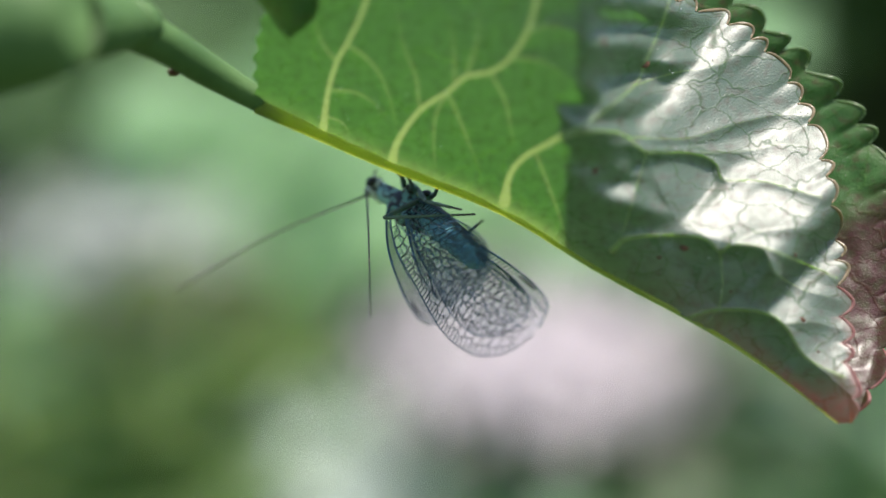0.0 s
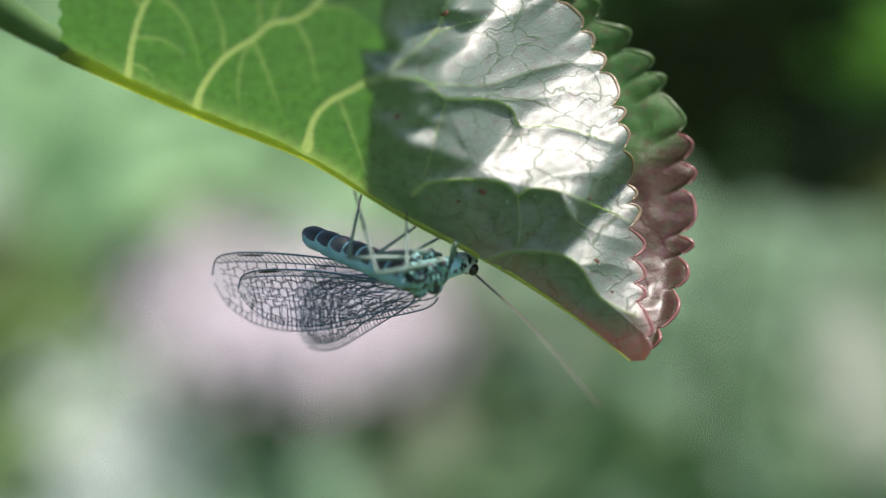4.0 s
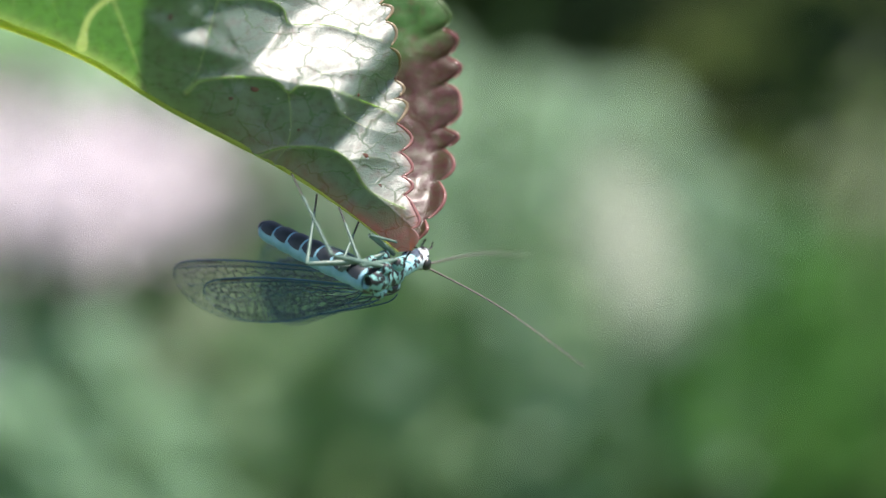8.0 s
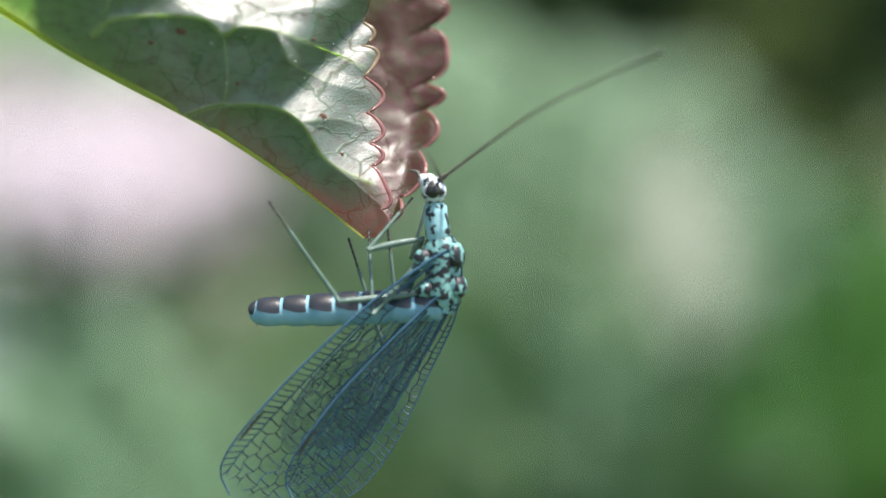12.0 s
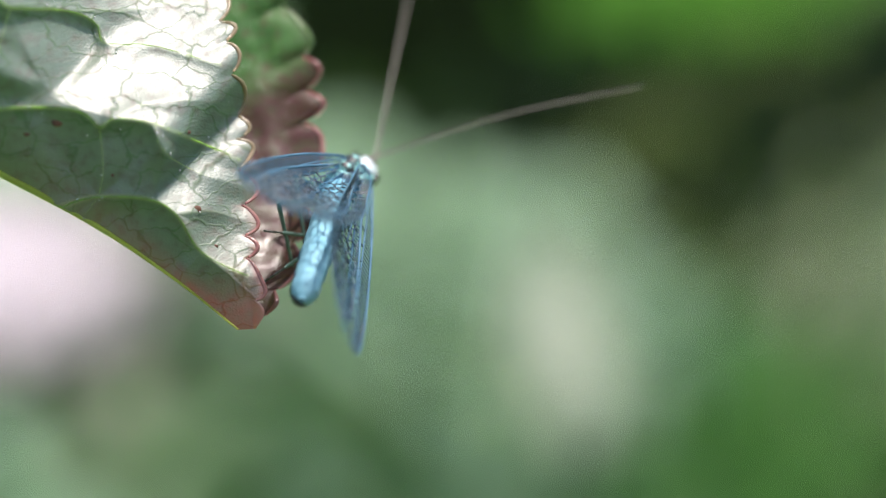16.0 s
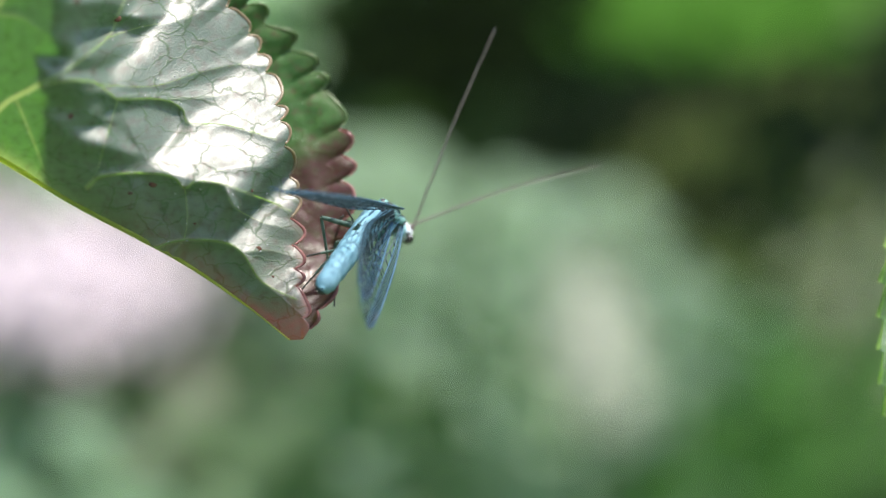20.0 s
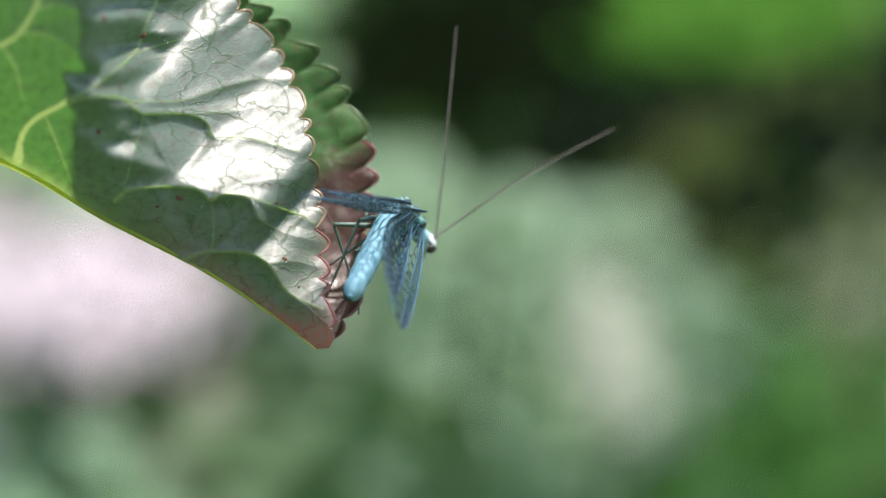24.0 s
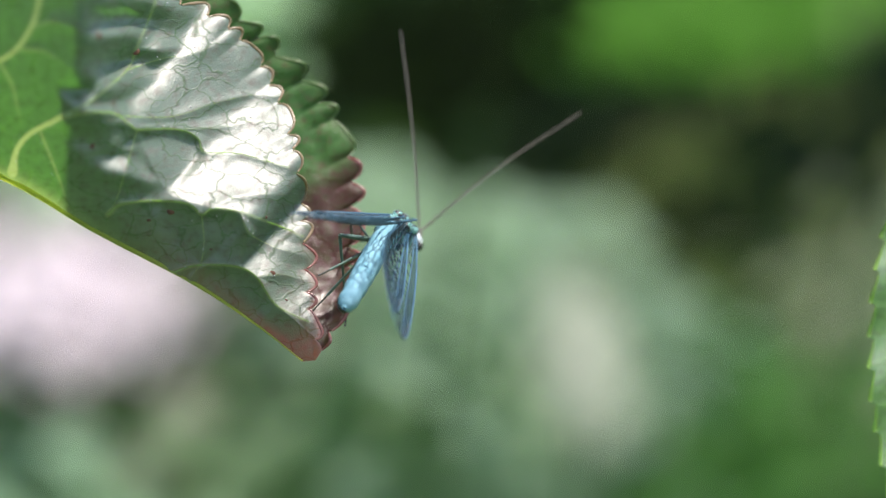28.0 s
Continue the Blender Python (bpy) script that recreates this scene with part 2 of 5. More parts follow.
# ---- the folded leaf ----
KEEL = [(355, 137), (571, 233), (781, 318), (951, 421), (1141, 524), (1270, 610), (1364, 684)]
NEAR_EDGE = [(378, -60), (600, -90), (940, -85), (1206, 8), (1332, 205), (1372, 440), (1381, 560), (1398, 640), (1392, 682)]
FAR_EDGE = [(440, -40), (700, -110), (1060, -110), (1300, 55), (1452, 255), (1462, 470), (1440, 590), (1402, 664)]
VEINS = [
    ([(468, 180), (478, 110), (495, 55), (515, 20), (540, -30), (565, -100)], 5.5),
    ([(515, 25), (548, 48), (574, 82), (592, 135), (602, 195)], 1.8),
    ([(588, 238), (600, 195), (640, 140), (692, 106), (722, 80), (765, 72), (800, 48), (832, 0), (850, -60)], 6.5),
    ([(690, 108), (712, 160), (728, 205), (748, 250)], 1.8),
    ([(702, 96), (702, 40), (696, -30)], 2.0),
    ([(765, 72), (790, 120), (800, 170), (806, 200)], 1.6),
    ([(786, 302), (796, 255), (822, 222), (868, 196), (886, 186)], 8.0),
    ([(886, 186), (940, 176), (990, 180), (1022, 205), (1040, 214), (1110, 215), (1152, 233), (1166, 262), (1235, 264), (1335, 292)], 3.2),
    ([(842, 210), (864, 270), (888, 340), (894, 365)], 1.8),
    ([(1034, 214), (1010, 300), (996, 345), (984, 368)], 2.4),
    ([(975, 385), (1005, 362), (1088, 357), (1138, 364), (1162, 386), (1184, 373), (1242, 380), (1300, 404), (1362, 432)], 3.6),
    ([(1162, 386), (1166, 440), (1160, 480), (1140, 512)], 2.2),
    ([(1184, 373), (1230, 350), (1290, 345), (1350, 350)], 1.8),
    ([(1242, 380), (1256, 420), (1300, 450), (1366, 470)], 2.0),
    ([(1095, 506), (1150, 488), (1230, 490), (1272, 512), (1302, 560), (1330, 582), (1378, 604)], 3.2),
    ([(1272, 512), (1320, 508), (1368, 520)], 1.6),
    ([(886, 186), (950, 150), (1012, 97), (1030, 58), (1062, -20), (1080, -80)], 3.0),
    ([(1012, 97), (1078, 76), (1142, 66), (1208, 40)], 2.0),
    ([(1000, 186), (1100, 190), (1180, 166), (1260, 150), (1325, 155)], 2.2),
    ([(480, 105), (525, 108), (560, 128), (585, 160)], 1.3),
    ([(495, 55), (470, 20), (452, -35)], 1.3),
    ([(640, 140), (634, 80), (612, 20), (600, -60)], 1.4),
    ([(722, 80), (742, 20), (748, -60)], 1.5),
    ([(800, 48), (856, 52), (905, 84)], 1.5),
    ([(832, 0), (880, -10), (930, 6)], 1.3),
    ([(692, 106), (668, 150), (664, 215), (672, 258)], 1.3),
    ([(472, 150), (505, 165), (520, 200)], 1.2),
    ([(1110, 215), (1200, 212), (1270, 200), (1342, 216)], 1.8),
]


def keel_drop(s):
    return 0.6 * np.sin(s * 3.0) - 0.3


# the line of veins above which the near half lies back to the light
BROW = [(700, 250), (870, 195), (950, 178), (1015, 198), (1052, 262), (1092, 338), (1140, 360), (1200, 376), (1250, 398), (1258, 440), (1240, 484), (1282, 518),
        (1308, 562), (1346, 598), (1400, 640)]
# veins under which the blade hollows: line, depth in millimetres, reach in steps of the chart
SHELVES = [([(1030, 212), (1110, 214), (1152, 232), (1168, 262)], 0.34, 34), ([(1000, 362), (1088, 357), (1138, 364), (1162, 384)], 0.16, 30), ([(1172, 384), (1190, 374), (1236, 381), (1246, 402)], 0.20, 26),
           ([(1180, 490), (1230, 490), (1272, 512), (1302, 560)], 0.14, 28), ([(1180, 166), (1260, 150), (1325, 155)], 0.06, 22), ([(1235, 264), (1335, 292)], 0.08, 22)]


def along(p):
    """Place along the keel and height above it, in steps of the chart."""
    p = np.asarray(p, float)
    return 0.746 * p[..., 0] + 0.666 * p[..., 1], 0.666 * p[..., 0] - 0.746 * p[..., 1]


def below(chart, pts):
    """Distance below a line of the chart, 1e9 beside and above it."""
    line = curve_through(pts, 24)
    u, w = along(chart)
    lu, lw = along(line)
    order = np.argsort(lu)
    gap = np.interp(u, lu[order], lw[order]) - w
    fade = smoothstep(lu.min() - 14, lu.min() + 10, u) * (1 - smoothstep(lu.max() - 10, lu.max() + 14, u))
    return gap, fade


def near_depth(s, chart):
    """How far the near half lies from the chart's plane, in millimetres: it leans out over the petiole and under the brow, and lies back above it."""
    a, b = chart.T
    keel = curve_through(KEEL, 200)
    high = np.clip(np.interp(a, keel[:, 0], keel[:, 1]) - b, 0, None) / 41.2
    h = np.minimum(high, 13.0)
    left = -(1.12 * h - 0.036 * h * h)
    u, w = along(chart)
    ku, kw = along(keel)
    up = np.clip(w - np.interp(u, ku, kw), 0, None) / 41.2
    bu, bw = along(curve_through(BROW, 160))
    order = np.argsort(bu)
    grid = np.arange(640, 1420, 4.0)
    rise = np.interp(grid, bu[order], bw[order])
    rise = np.convolve(np.pad(rise, 12, "edge"), np.hanning(13) / np.hanning(13).sum(), "same")[12:-12]
    bend = np.maximum((np.interp(u, grid, rise) - np.interp(u, ku, kw)) / 41.2, 0.3)
    low = np.interp(u / 41.2, [18, 24, 34], [0.38, 0.40, 0.46])
    over = up - bend
    soft = 0.30 * np.log1p(np.exp(np.clip(over / 0.30, -40, 40)))
    right = -low * np.minimum(up, bend) + 0.74 * np.minimum(soft, 9.0) - 0.22 * np.minimum(u - 1060, 0) / 41.2 * smoothstep(0, 2.5, over)
    for pts, deep, reach in SHELVES:
        gap, fade = below(chart, pts)
        g = np.clip(gap, 0, None) / reach
        right = right + deep * g * np.exp(1 - g) * fade
    wander = np.array([34 * noise.noise((q / 52, 2.7, p / 90)) for p, q in chart])
    rise = np.clip(190 - b, 0, None)
    k = smoothstep(-62 - 0.35 * rise, 85 + 0.15 * rise, a + wander - (950 + 0.45 * rise + 0.3 * np.clip(b - 190, 0, None)))
    return keel_drop(s) + (1 - k) * left + k * right


def far_depth(s, v):
    return keel_drop(s) + 0.6 + (0.8 + 5.2 * (1 - smoothstep(0.45, 1, s))) * np.clip(v, 1e-4, 1) ** 0.35


def vein_distance(chart):
    """Distance on the chart from each place to the nearest vein, less the vein's width, and how much of a vein lies there."""
    best, pale = np.full(len(chart), 1e9), np.zeros(len(chart))
    for pts, w in VEINS:
        line = curve_through(pts, 26)
        for k, (a, b) in enumerate(zip(line, line[1:])):
            d = b - a
            u = np.clip(((chart - a) @ d) / (d @ d), 0, 1)
            fade = 3.5 * (k / 25) ** 2 if w < 3 else 0.0
            half = w * (0.22 if w < 3 else 0.34 + 0.7 * math.exp(-k / 2.5))
            gap = np.hypot(*(chart - a - u[:, None] * d).T) - half + fade
            best = np.minimum(best, gap)
            pale = np.maximum(pale, (0.55 if w < 3 else 1.0) * np.exp(-(np.maximum(gap, 0) / 2.2) ** 2))
    return np.maximum(best, 0), pale


def half_blade(name, edge, depth, nu, nv, quilt, teeth, tooth_depth, blush_of, lobe):
    s = np.linspace(0, 1, nu)
    k, e = curve_through(KEEL, nu), curve_through(edge, nu)
    length = np.concatenate([[0], np.cumsum(np.hypot(*np.diff(e, axis=0).T))])
    turns = length / length[-1] * teeth
    turns = turns + 0.16 * np.sin(2.1 * turns) + 0.09 * np.sin(3.7 * turns + 1)
    uneven = 0.75 + 0.4 * np.sin(np.floor(turns) * 2.6 + 1) ** 2
    out = (e - k) / np.hypot(*(e - k).T)[:, None]
    bite = (tooth_depth * uneven * (lobe(turns % 1) - 0.5) * np.minimum(1, np.hypot(*(e - k).T) / 120))[:, None]
    v = np.linspace(0, 1, nv)
    rim = smoothstep(0.84, 1, v)
    chart = (k[:, None] * (1 - v)[None, :, None] + e[:, None] * v[None, :, None] + (out * bite)[:, None] * rim[None, :, None]).reshape(-1, 2)
    S, V = np.repeat(s, nv), np.tile(v, nu)
    chart[:, 0] += (1 - smoothstep(0, 0.08, S)) * (4 * np.sin(38 * V) - 16 * np.sin(np.pi * V)) * smoothstep(0, 0.1, V)
    y = depth(S, chart) if quilt else depth(S, V)
    if quilt:
        d, pale = vein_distance(chart)
        rise = V * np.repeat(np.hypot(*(e - k).T), nv)
        # glow along the keel put into the colour, weaker towards the tip
        pale = np.maximum(pale, 0.75 * np.exp(-(rise / 17) ** 1.5) * (1 - 0.7 * smoothstep(850, 1100, chart[:, 0])))
        inner = 1 - smoothstep(0.8, 1, V)
        y = y + quilt * (1 - np.exp(-(d / 16) ** 1.3)) * (0.4 + 0.6 * inner) * (0.55 + 0.45 * smoothstep(850, 1000, chart[:, 0]))
    broad = np.array([noise.noise((a / 60, b / 60, 0.3)) + 0.4 * noise.noise((a / 22, b / 22, 5.3)) for a, b in chart])
    y = y + (0.03 if quilt else 0.13) * broad
    # each tooth curls a little out of the blade
    y = y - (0.18 if quilt else 0.24) * np.repeat(np.sin(np.pi * (turns % 1)), nv) * np.tile(rim if quilt else smoothstep(0.86, 0.99, v), nu)
    f = (REACH + y * MM) / UNIT
    co = np.stack([(chart[:, 0] - 784) * f, y * MM, (441 - chart[:, 1]) * f], 1)
    me = grid_mesh(name, co, nu, nv)
    uv_and_blush(me, chart, blush_of(S, V, chart), pale if quilt else None)
    edge_line = co.reshape(nu, nv, 3)[:, -1]
    return me, chart, co, edge_line, turns


leaf = thing("leaf", "folded green toothed leaf with red-flushed tip on a green petiole", "leaf")
near_me, near_chart, near_co, near_line, near_turns = half_blade("near_half", NEAR_EDGE, near_depth, 560, 230, 0.17, 33, 24,
    lambda S, V, c: np.clip(1.2 * smoothstep(0.76, 0.97, S) + 0.8 * smoothstep(0.92, 1.0, V) * smoothstep(0.55, 0.8, S) + 0.25 * smoothstep(0.7, 1, S) * smoothstep(0.5, 1, V) + 0.45 * smoothstep(0.45, 0.8, S) * (1 - smoothstep(0.1, 0.4, V)), 0, 1),
    lambda t: (np.sin(np.pi * t ** 1.25) + 1e-6) ** 0.6)
near_half = part_of_mesh("near_half", near_me, LEAF, leaf)
far_me, far_chart, far_co, far_line, far_turns = half_blade("far_half", FAR_EDGE, far_depth, 440, 90, 0, 27, 31,
    lambda S, V, c: np.clip(1.0 * smoothstep(0.56, 0.62, S) * smoothstep(0.1, 0.6, V + 0.8 * smoothstep(0.6, 0.75, S)) + 0.15 * smoothstep(0.93, 1.0, V), 0, 1),
    lambda t: (np.sin(np.pi * t ** 1.7) + 1e-6) ** 0.55)
far_half = part_of_mesh("far_half", far_me, INSIDE, leaf)


def teeth_along(line, turns, first, size, red_from, parent, fresh):
    """A thick rounded rim on each tooth of a margin, swelling towards the tooth's point."""
    for k in range(first, int(turns[-1])):
        pick = [Vector(p) for p, u in zip(line, turns) if k + 0.0 <= u < k + 1.0]
        if len(pick) < 4 or (pick[-1] - pick[0]).length < 0.2 * MM:
            continue
        bm = bmesh.new()
        n = len(pick)
        rad = [size * MM * (0.45 + 0.6 * math.sin(math.pi * (i + 0.5) / n) ** 0.8) for i in range(n)]
        tube(bm, pick, rad, 8, 0.8)
        red = k / turns[-1] > red_from
        part("tooth", bm, TOOTH_RED if red else fresh, parent)


teeth_along(near_line, near_turns, 6, 0.085, 0.84, near_half, TOOTH)
teeth_along(far_line, far_turns, 5, 0.085, 0.73, far_half, TOOTH_GREEN)

# veins on the near half, laid on its surface
from mathutils.kdtree import KDTree
tree = KDTree(len(near_chart))
for i, (a, b) in enumerate(near_chart):
    tree.insert((a, b, 0), i)
tree.balance()


def on_blade(a, b):
    near = tree.find_n((a, b, 0), 4)
    w = [1 / (d + 0.5) for _, _, d in near]
    p = sum((Vector(near_co[i]) * q for (_, i, _), q in zip(near, w)), Vector()) / sum(w)
    return p


for pts, width in VEINS:
    if pts[-1][0] < 900 or width < 2:
        continue
    line = curve_through(pts, 30)
    bm = bmesh.new()
    step = REACH / UNIT
    rad = [(0.42 if width > 3 else 0.30) * width * step * (1.15 - (0.5 if width > 3 else 0.9) * i / 29 + (1.3 * math.exp(-i / 2.5) if width > 5 else 0)) for i in range(30)]
    tube(bm, [on_blade(a, b) + Vector((0, (0.65 if width > 3 else 0.9) * r, 0)) for (a, b), r in zip(line, rad)], rad, 8)
    part("vein", bm, VEIN, near_half)

# brown specks and tiny clear droplets on the underside
SPECK = plain("leaf_speck", (0.07, 0.025, 0.012), (0.14, 0.06, 0.03), 3000, 0.6)
for a, b, r in ((1100, 378, 9), (1303, 505, 7), (945, 245, 7), (1290, 392, 4), (1056, 396, 5), (1030, 60, 9), (962, 20, 8), (1330, 560, 4), (1180, 455, 3)):
    bm = bmesh.new()
    made = bmesh.ops.create_uvsphere(bm, u_segments=10, v_segments=6, radius=r * REACH / UNIT)["verts"]
    bmesh.ops.transform(bm, verts=made, matrix=Matrix.Translation(on_blade(a, b)) @ Matrix.Diagonal((1.0, 0.16, 0.8, 1)))
    part("speck", bm, SPECK, near_half, "brown speck")
rng = random.Random(8)
bm = bmesh.new()
for k in range(150):
    pts, width = rng.choice(VEINS[6:])
    line = curve_through(pts, 30)
    a, b = line[rng.randrange(30)] + np.array((rng.gauss(0, 10), rng.gauss(0, 10)))
    r = rng.uniform(0.7, 1.6) * REACH / UNIT
    made = bmesh.ops.create_uvsphere(bm, u_segments=6, v_segments=4, radius=r)["verts"]
    bmesh.ops.transform(bm, verts=made, matrix=Matrix.Translation(on_blade(a, b) - Vector((0, r * 0.6, 0))))
tagged(part("droplet_scatter", bm, plain("droplet", (0.5, 0.55, 0.5), (0.7, 0.72, 0.7), 2000, 0.08), near_half, "tiny clear droplets"), kind="stuff")

# keel rib, petiole and the stem that carries it
line = curve_through(KEEL, 60)
bm = bmesh.new()
rad = [REACH / UNIT * (21 * (1 - i / 59) ** 1.9 + 1.4) for i in range(60)]
tube(bm, [at(a, b - 0.55 * r / (REACH / UNIT), keel_drop(i / 59) + 0.15) for i, ((a, b), r) in enumerate(zip(line, rad))], rad, 12)
for vert in bm.verts:
    vert.co.y -= 0.0028
midrib = part("midrib", bm, RIB, leaf)
midrib.location.y = 0.0028
cam.data.dof.focus_object = midrib
bm = bmesh.new()
pts = curve_through([(120, -12, -4.8), (190, 22, -3.0), (270, 72, -1.4), (330, 108, -0.5), (400, 146, 0.2)], 24)
tube(bm, [at(*p) for p in pts], [REACH / UNIT * (41 - 22 * (i / 23) ** 0.8) for i in range(24)], 14)
part("petiole", bm, STEM, leaf)
bm = bmesh.new()
ellipsoid_at = at(206, 73, -1.4)
made = bmesh.ops.create_uvsphere(bm, u_segments=10, v_segments=7, radius=0.22 * MM)["verts"]
bmesh.ops.transform(bm, verts=made, matrix=Matrix.Translation(ellipsoid_at) @ Matrix.Diagonal((1.3, 1, 0.8, 1)))
part("bud", bm, SPECK, leaf)

# a basal lobe that curls over beside the petiole
nu, nv = 20, 12
u, v = np.meshgrid(np.linspace(0, 1, nu), np.linspace(-1, 1, nv), indexing="ij")
a = 412 + 78 * v * np.sqrt(u + 0.02) + 6 * np.sin(7 * u)
b = 14 - 120 * u - 10 * v * v
y = -5.6 - 1.6 * u + 1.0 * v * v
f = (REACH + y * MM) / UNIT
lobe = grid_mesh("basal_lobe", np.stack([(a - 784) * f, y * MM, (441 - b) * f], -1).reshape(-1, 3), nu, nv)
uv_and_blush(lobe, np.stack([a, b], -1).reshape(-1, 2), np.zeros(nu * nv))
part_of_mesh("basal_lobe", lobe, INSIDE, leaf)

GROUND = -0.22
stem = thing("plant_stem", "thick green plant stem that carries the leaf", "stem")
bm = bmesh.new()
pts = [Vector((-0.075, -0.004, GROUND)), Vector((-0.072, -0.006, -0.12)), Vector((-0.066, -0.008, -0.03)), Vector((-0.050, -0.0085, 0.004)), at(-150, 4, -14.0), at(-10, -6, -11.0), at(128, -14, -5.0)]
line = curve_through(pts, 60)
tube(bm, line, [MM * (2.4 if i < 40 else 2.4 - 1.35 * (i - 40) / 19) for i in range(60)], 14)
part("stalk", bm, STEM, stem)
bm = bmesh.new()
made = bmesh.ops.create_uvsphere(bm, u_segments=14, v_segments=9, radius=1.15 * MM)["verts"]
bmesh.ops.transform(bm, verts=made, matrix=Matrix.Translation(at(132, -12, -4.6)) @ Matrix.Diagonal((1.2, 1.0, 0.95, 1)))
part("node", bm, STEM, stem)

# the upright toothed leaf further along
side_leaf = thing("toothed_leaf", "upright bright green toothed leaf beside the path of light", "leaf")
tagged(side_leaf, "upright bright green leaf with a toothed edge")
nu, nv = 160, 24
u, v = np.meshgrid(np.linspace(0, 1, nu), np.linspace(0, 1, nv), indexing="ij")
saw = 14 * ((u * 15) % 1) ** 1.3
left = 2732 - 170 * np.sin(np.pi * np.clip(u * 1.02, 0, 1)) ** 0.55
a = left + (2752 - left) * v - saw * (1 - v) ** 8
b = 170 + 1025 * u
y = 1.5 + 5 * v * v + 0.25 * np.sin(30 * u + 4 * v)
f = (REACH + y * MM) / UNIT
co = np.stack([(a - 784) * f, y * MM, (441 - b) * f], -1).reshape(-1, 3)
me = grid_mesh("blade", co, nu, nv)
uv_and_blush(me, np.stack([a, b], -1).reshape(-1, 2), np.zeros(nu * nv))
part_of_mesh("blade", me, blade_material("young_leaf", (0.08, 0.22, 0.05), (0.13, 0.30, 0.07), (0.30, 0.65, 0.08), 0.45, 0.4), side_leaf)
bm = bmesh.new()
tube(bm, curve_through([at(2752, 170, 6.5), at(2754, 850, 6.5), at(2756, 1195, 6.5), (0.051, 0.008, -0.1), (0.053, 0.008, GROUND)], 30), 0.0005, 8)
part("midrib", bm, RIB, side_leaf)
for k in range(15):
    bm = bmesh.new()
    pick = [Vector(co[i * nv]) for i in range(nu) if k <= u[i, 0] * 15 < k + 1]
    tube(bm, pick, [0.10 * MM * (0.3 + i / len(pick)) for i in range(len(pick))], 6)
    part("tooth", bm, VEIN, side_leaf)

# ---- the lacewing ----
def patterned(name, base, base2, dark, scale, cover, rough=0.4, stretch=(1, 1, 1)):
    """A body skin in two close tints with sharp black marks."""
    mat, nodes, links = material(name)
    p = nodes["Principled BSDF"]
    p.inputs["Roughness"].default_value = rough
    tc = nodes.new("ShaderNodeTexCoord")
    mp = nodes.new("ShaderNodeMapping")
    mp.inputs["Scale"].default_value = stretch
    links.new(tc.outputs["Object"], mp.inputs["Vector"])
    n = nodes.new("ShaderNodeTexNoise")
    n.inputs["Scale"].default_value, n.inputs["Detail"].default_value = scale, 2
    links.new(mp.outputs[0], n.inputs["Vector"])
    f = nodes.new("ShaderNodeTexNoise")
    f.inputs["Scale"].default_value = scale * 3
    links.new(mp.outputs[0], f.inputs["Vector"])
    tint = ramp(nodes, links, f.outputs["Fac"], [(0.3, base), (0.7, base2)])
    mask = ramp(nodes, links, n.outputs["Fac"], [(cover, (0, 0, 0)), (cover + 0.03, (1, 1, 1))])
    m = nodes.new("ShaderNodeMix")
    m.data_type = "RGBA"
    links.new(mask.outputs[0], m.inputs[0])
    links.new(tint.outputs[0], m.inputs[6])
    m.inputs[7].default_value = (*dark, 1)
    links.new(m.outputs[2], p.inputs["Base Color"])
    b = nodes.new("ShaderNodeBump")
    b.inputs["Strength"].default_value, b.inputs["Distance"].default_value = 0.3, 0.00004
    links.new(f.outputs["Fac"], b.inputs["Height"])
    links.new(b.outputs[0], p.inputs["Normal"])
    return mat


BLACK = (0.012, 0.014, 0.016)
THORAX = patterned("thorax_skin", (0.12, 0.31, 0.29), (0.20, 0.43, 0.39), BLACK, 3600, 0.475, 0.5)
COLLAR = patterned("collar_skin", (0.20, 0.43, 0.46), (0.30, 0.55, 0.57), BLACK, 3000, 0.54, 0.5)
HEAD = patterned("head_skin", (0.50, 0.60, 0.62), (0.66, 0.74, 0.76), BLACK, 3000, 0.53, 0.4)
ABDOMEN = plain("abdomen_skin", (0.14, 0.33, 0.41), (0.24, 0.45, 0.53), 1500, 0.62, spec=0.25)
STERNITE = plain("abdomen_plate", (0.012, 0.016, 0.02), (0.03, 0.036, 0.042), 2000, 0.4)
LEG = plain("leg_skin", (0.06, 0.115, 0.09), (0.105, 0.175, 0.14), 2500, 0.45)
TARSUS = plain("tarsus_skin", (0.03, 0.035, 0.03), (0.07, 0.07, 0.055), 2500, 0.5)
FEELER = plain("antenna_skin", (0.09, 0.085, 0.07), (0.17, 0.15, 0.12), 3000, 0.5)
EYE = plain("eye_skin", (0.01, 0.012, 0.012), (0.03, 0.03, 0.025), 3000, 0.25)
WING_VEIN = plain("wing_vein", (0.02, 0.07, 0.11), (0.05, 0.13, 0.19), 800, 0.5, spec=0.3)
CROSS_VEIN = plain("wing_cross_vein", (0.012, 0.02, 0.025), (0.05, 0.09, 0.11), 1200, 0.35)

FILM, nodes_, links_ = material("wing_film")
film_p = nodes_["Principled BSDF"]
film_p.inputs["Base Color"].default_value = (0.05, 0.22, 0.40, 1)
film_p.inputs["Roughness"].default_value = 0.22
film_p.inputs["Specular IOR Level"].default_value = 0.5
film_p.inputs["Thin Film Thickness"].default_value = 280
film_p.inputs["Thin Film IOR"].default_value = 1.45
film_b = nodes_.new("ShaderNodeBump")
film_b.inputs["Strength"].default_value, film_b.inputs["Distance"].default_value = 0.5, 0.0001
film_n = noise_node(nodes_, links_, 1400, 3)
links_.new(film_n.outputs["Fac"], film_b.inputs["Height"])
links_.new(film_b.outputs[0], film_p.inputs["Normal"])
film_clear = nodes_.new("ShaderNodeBsdfTransparent")
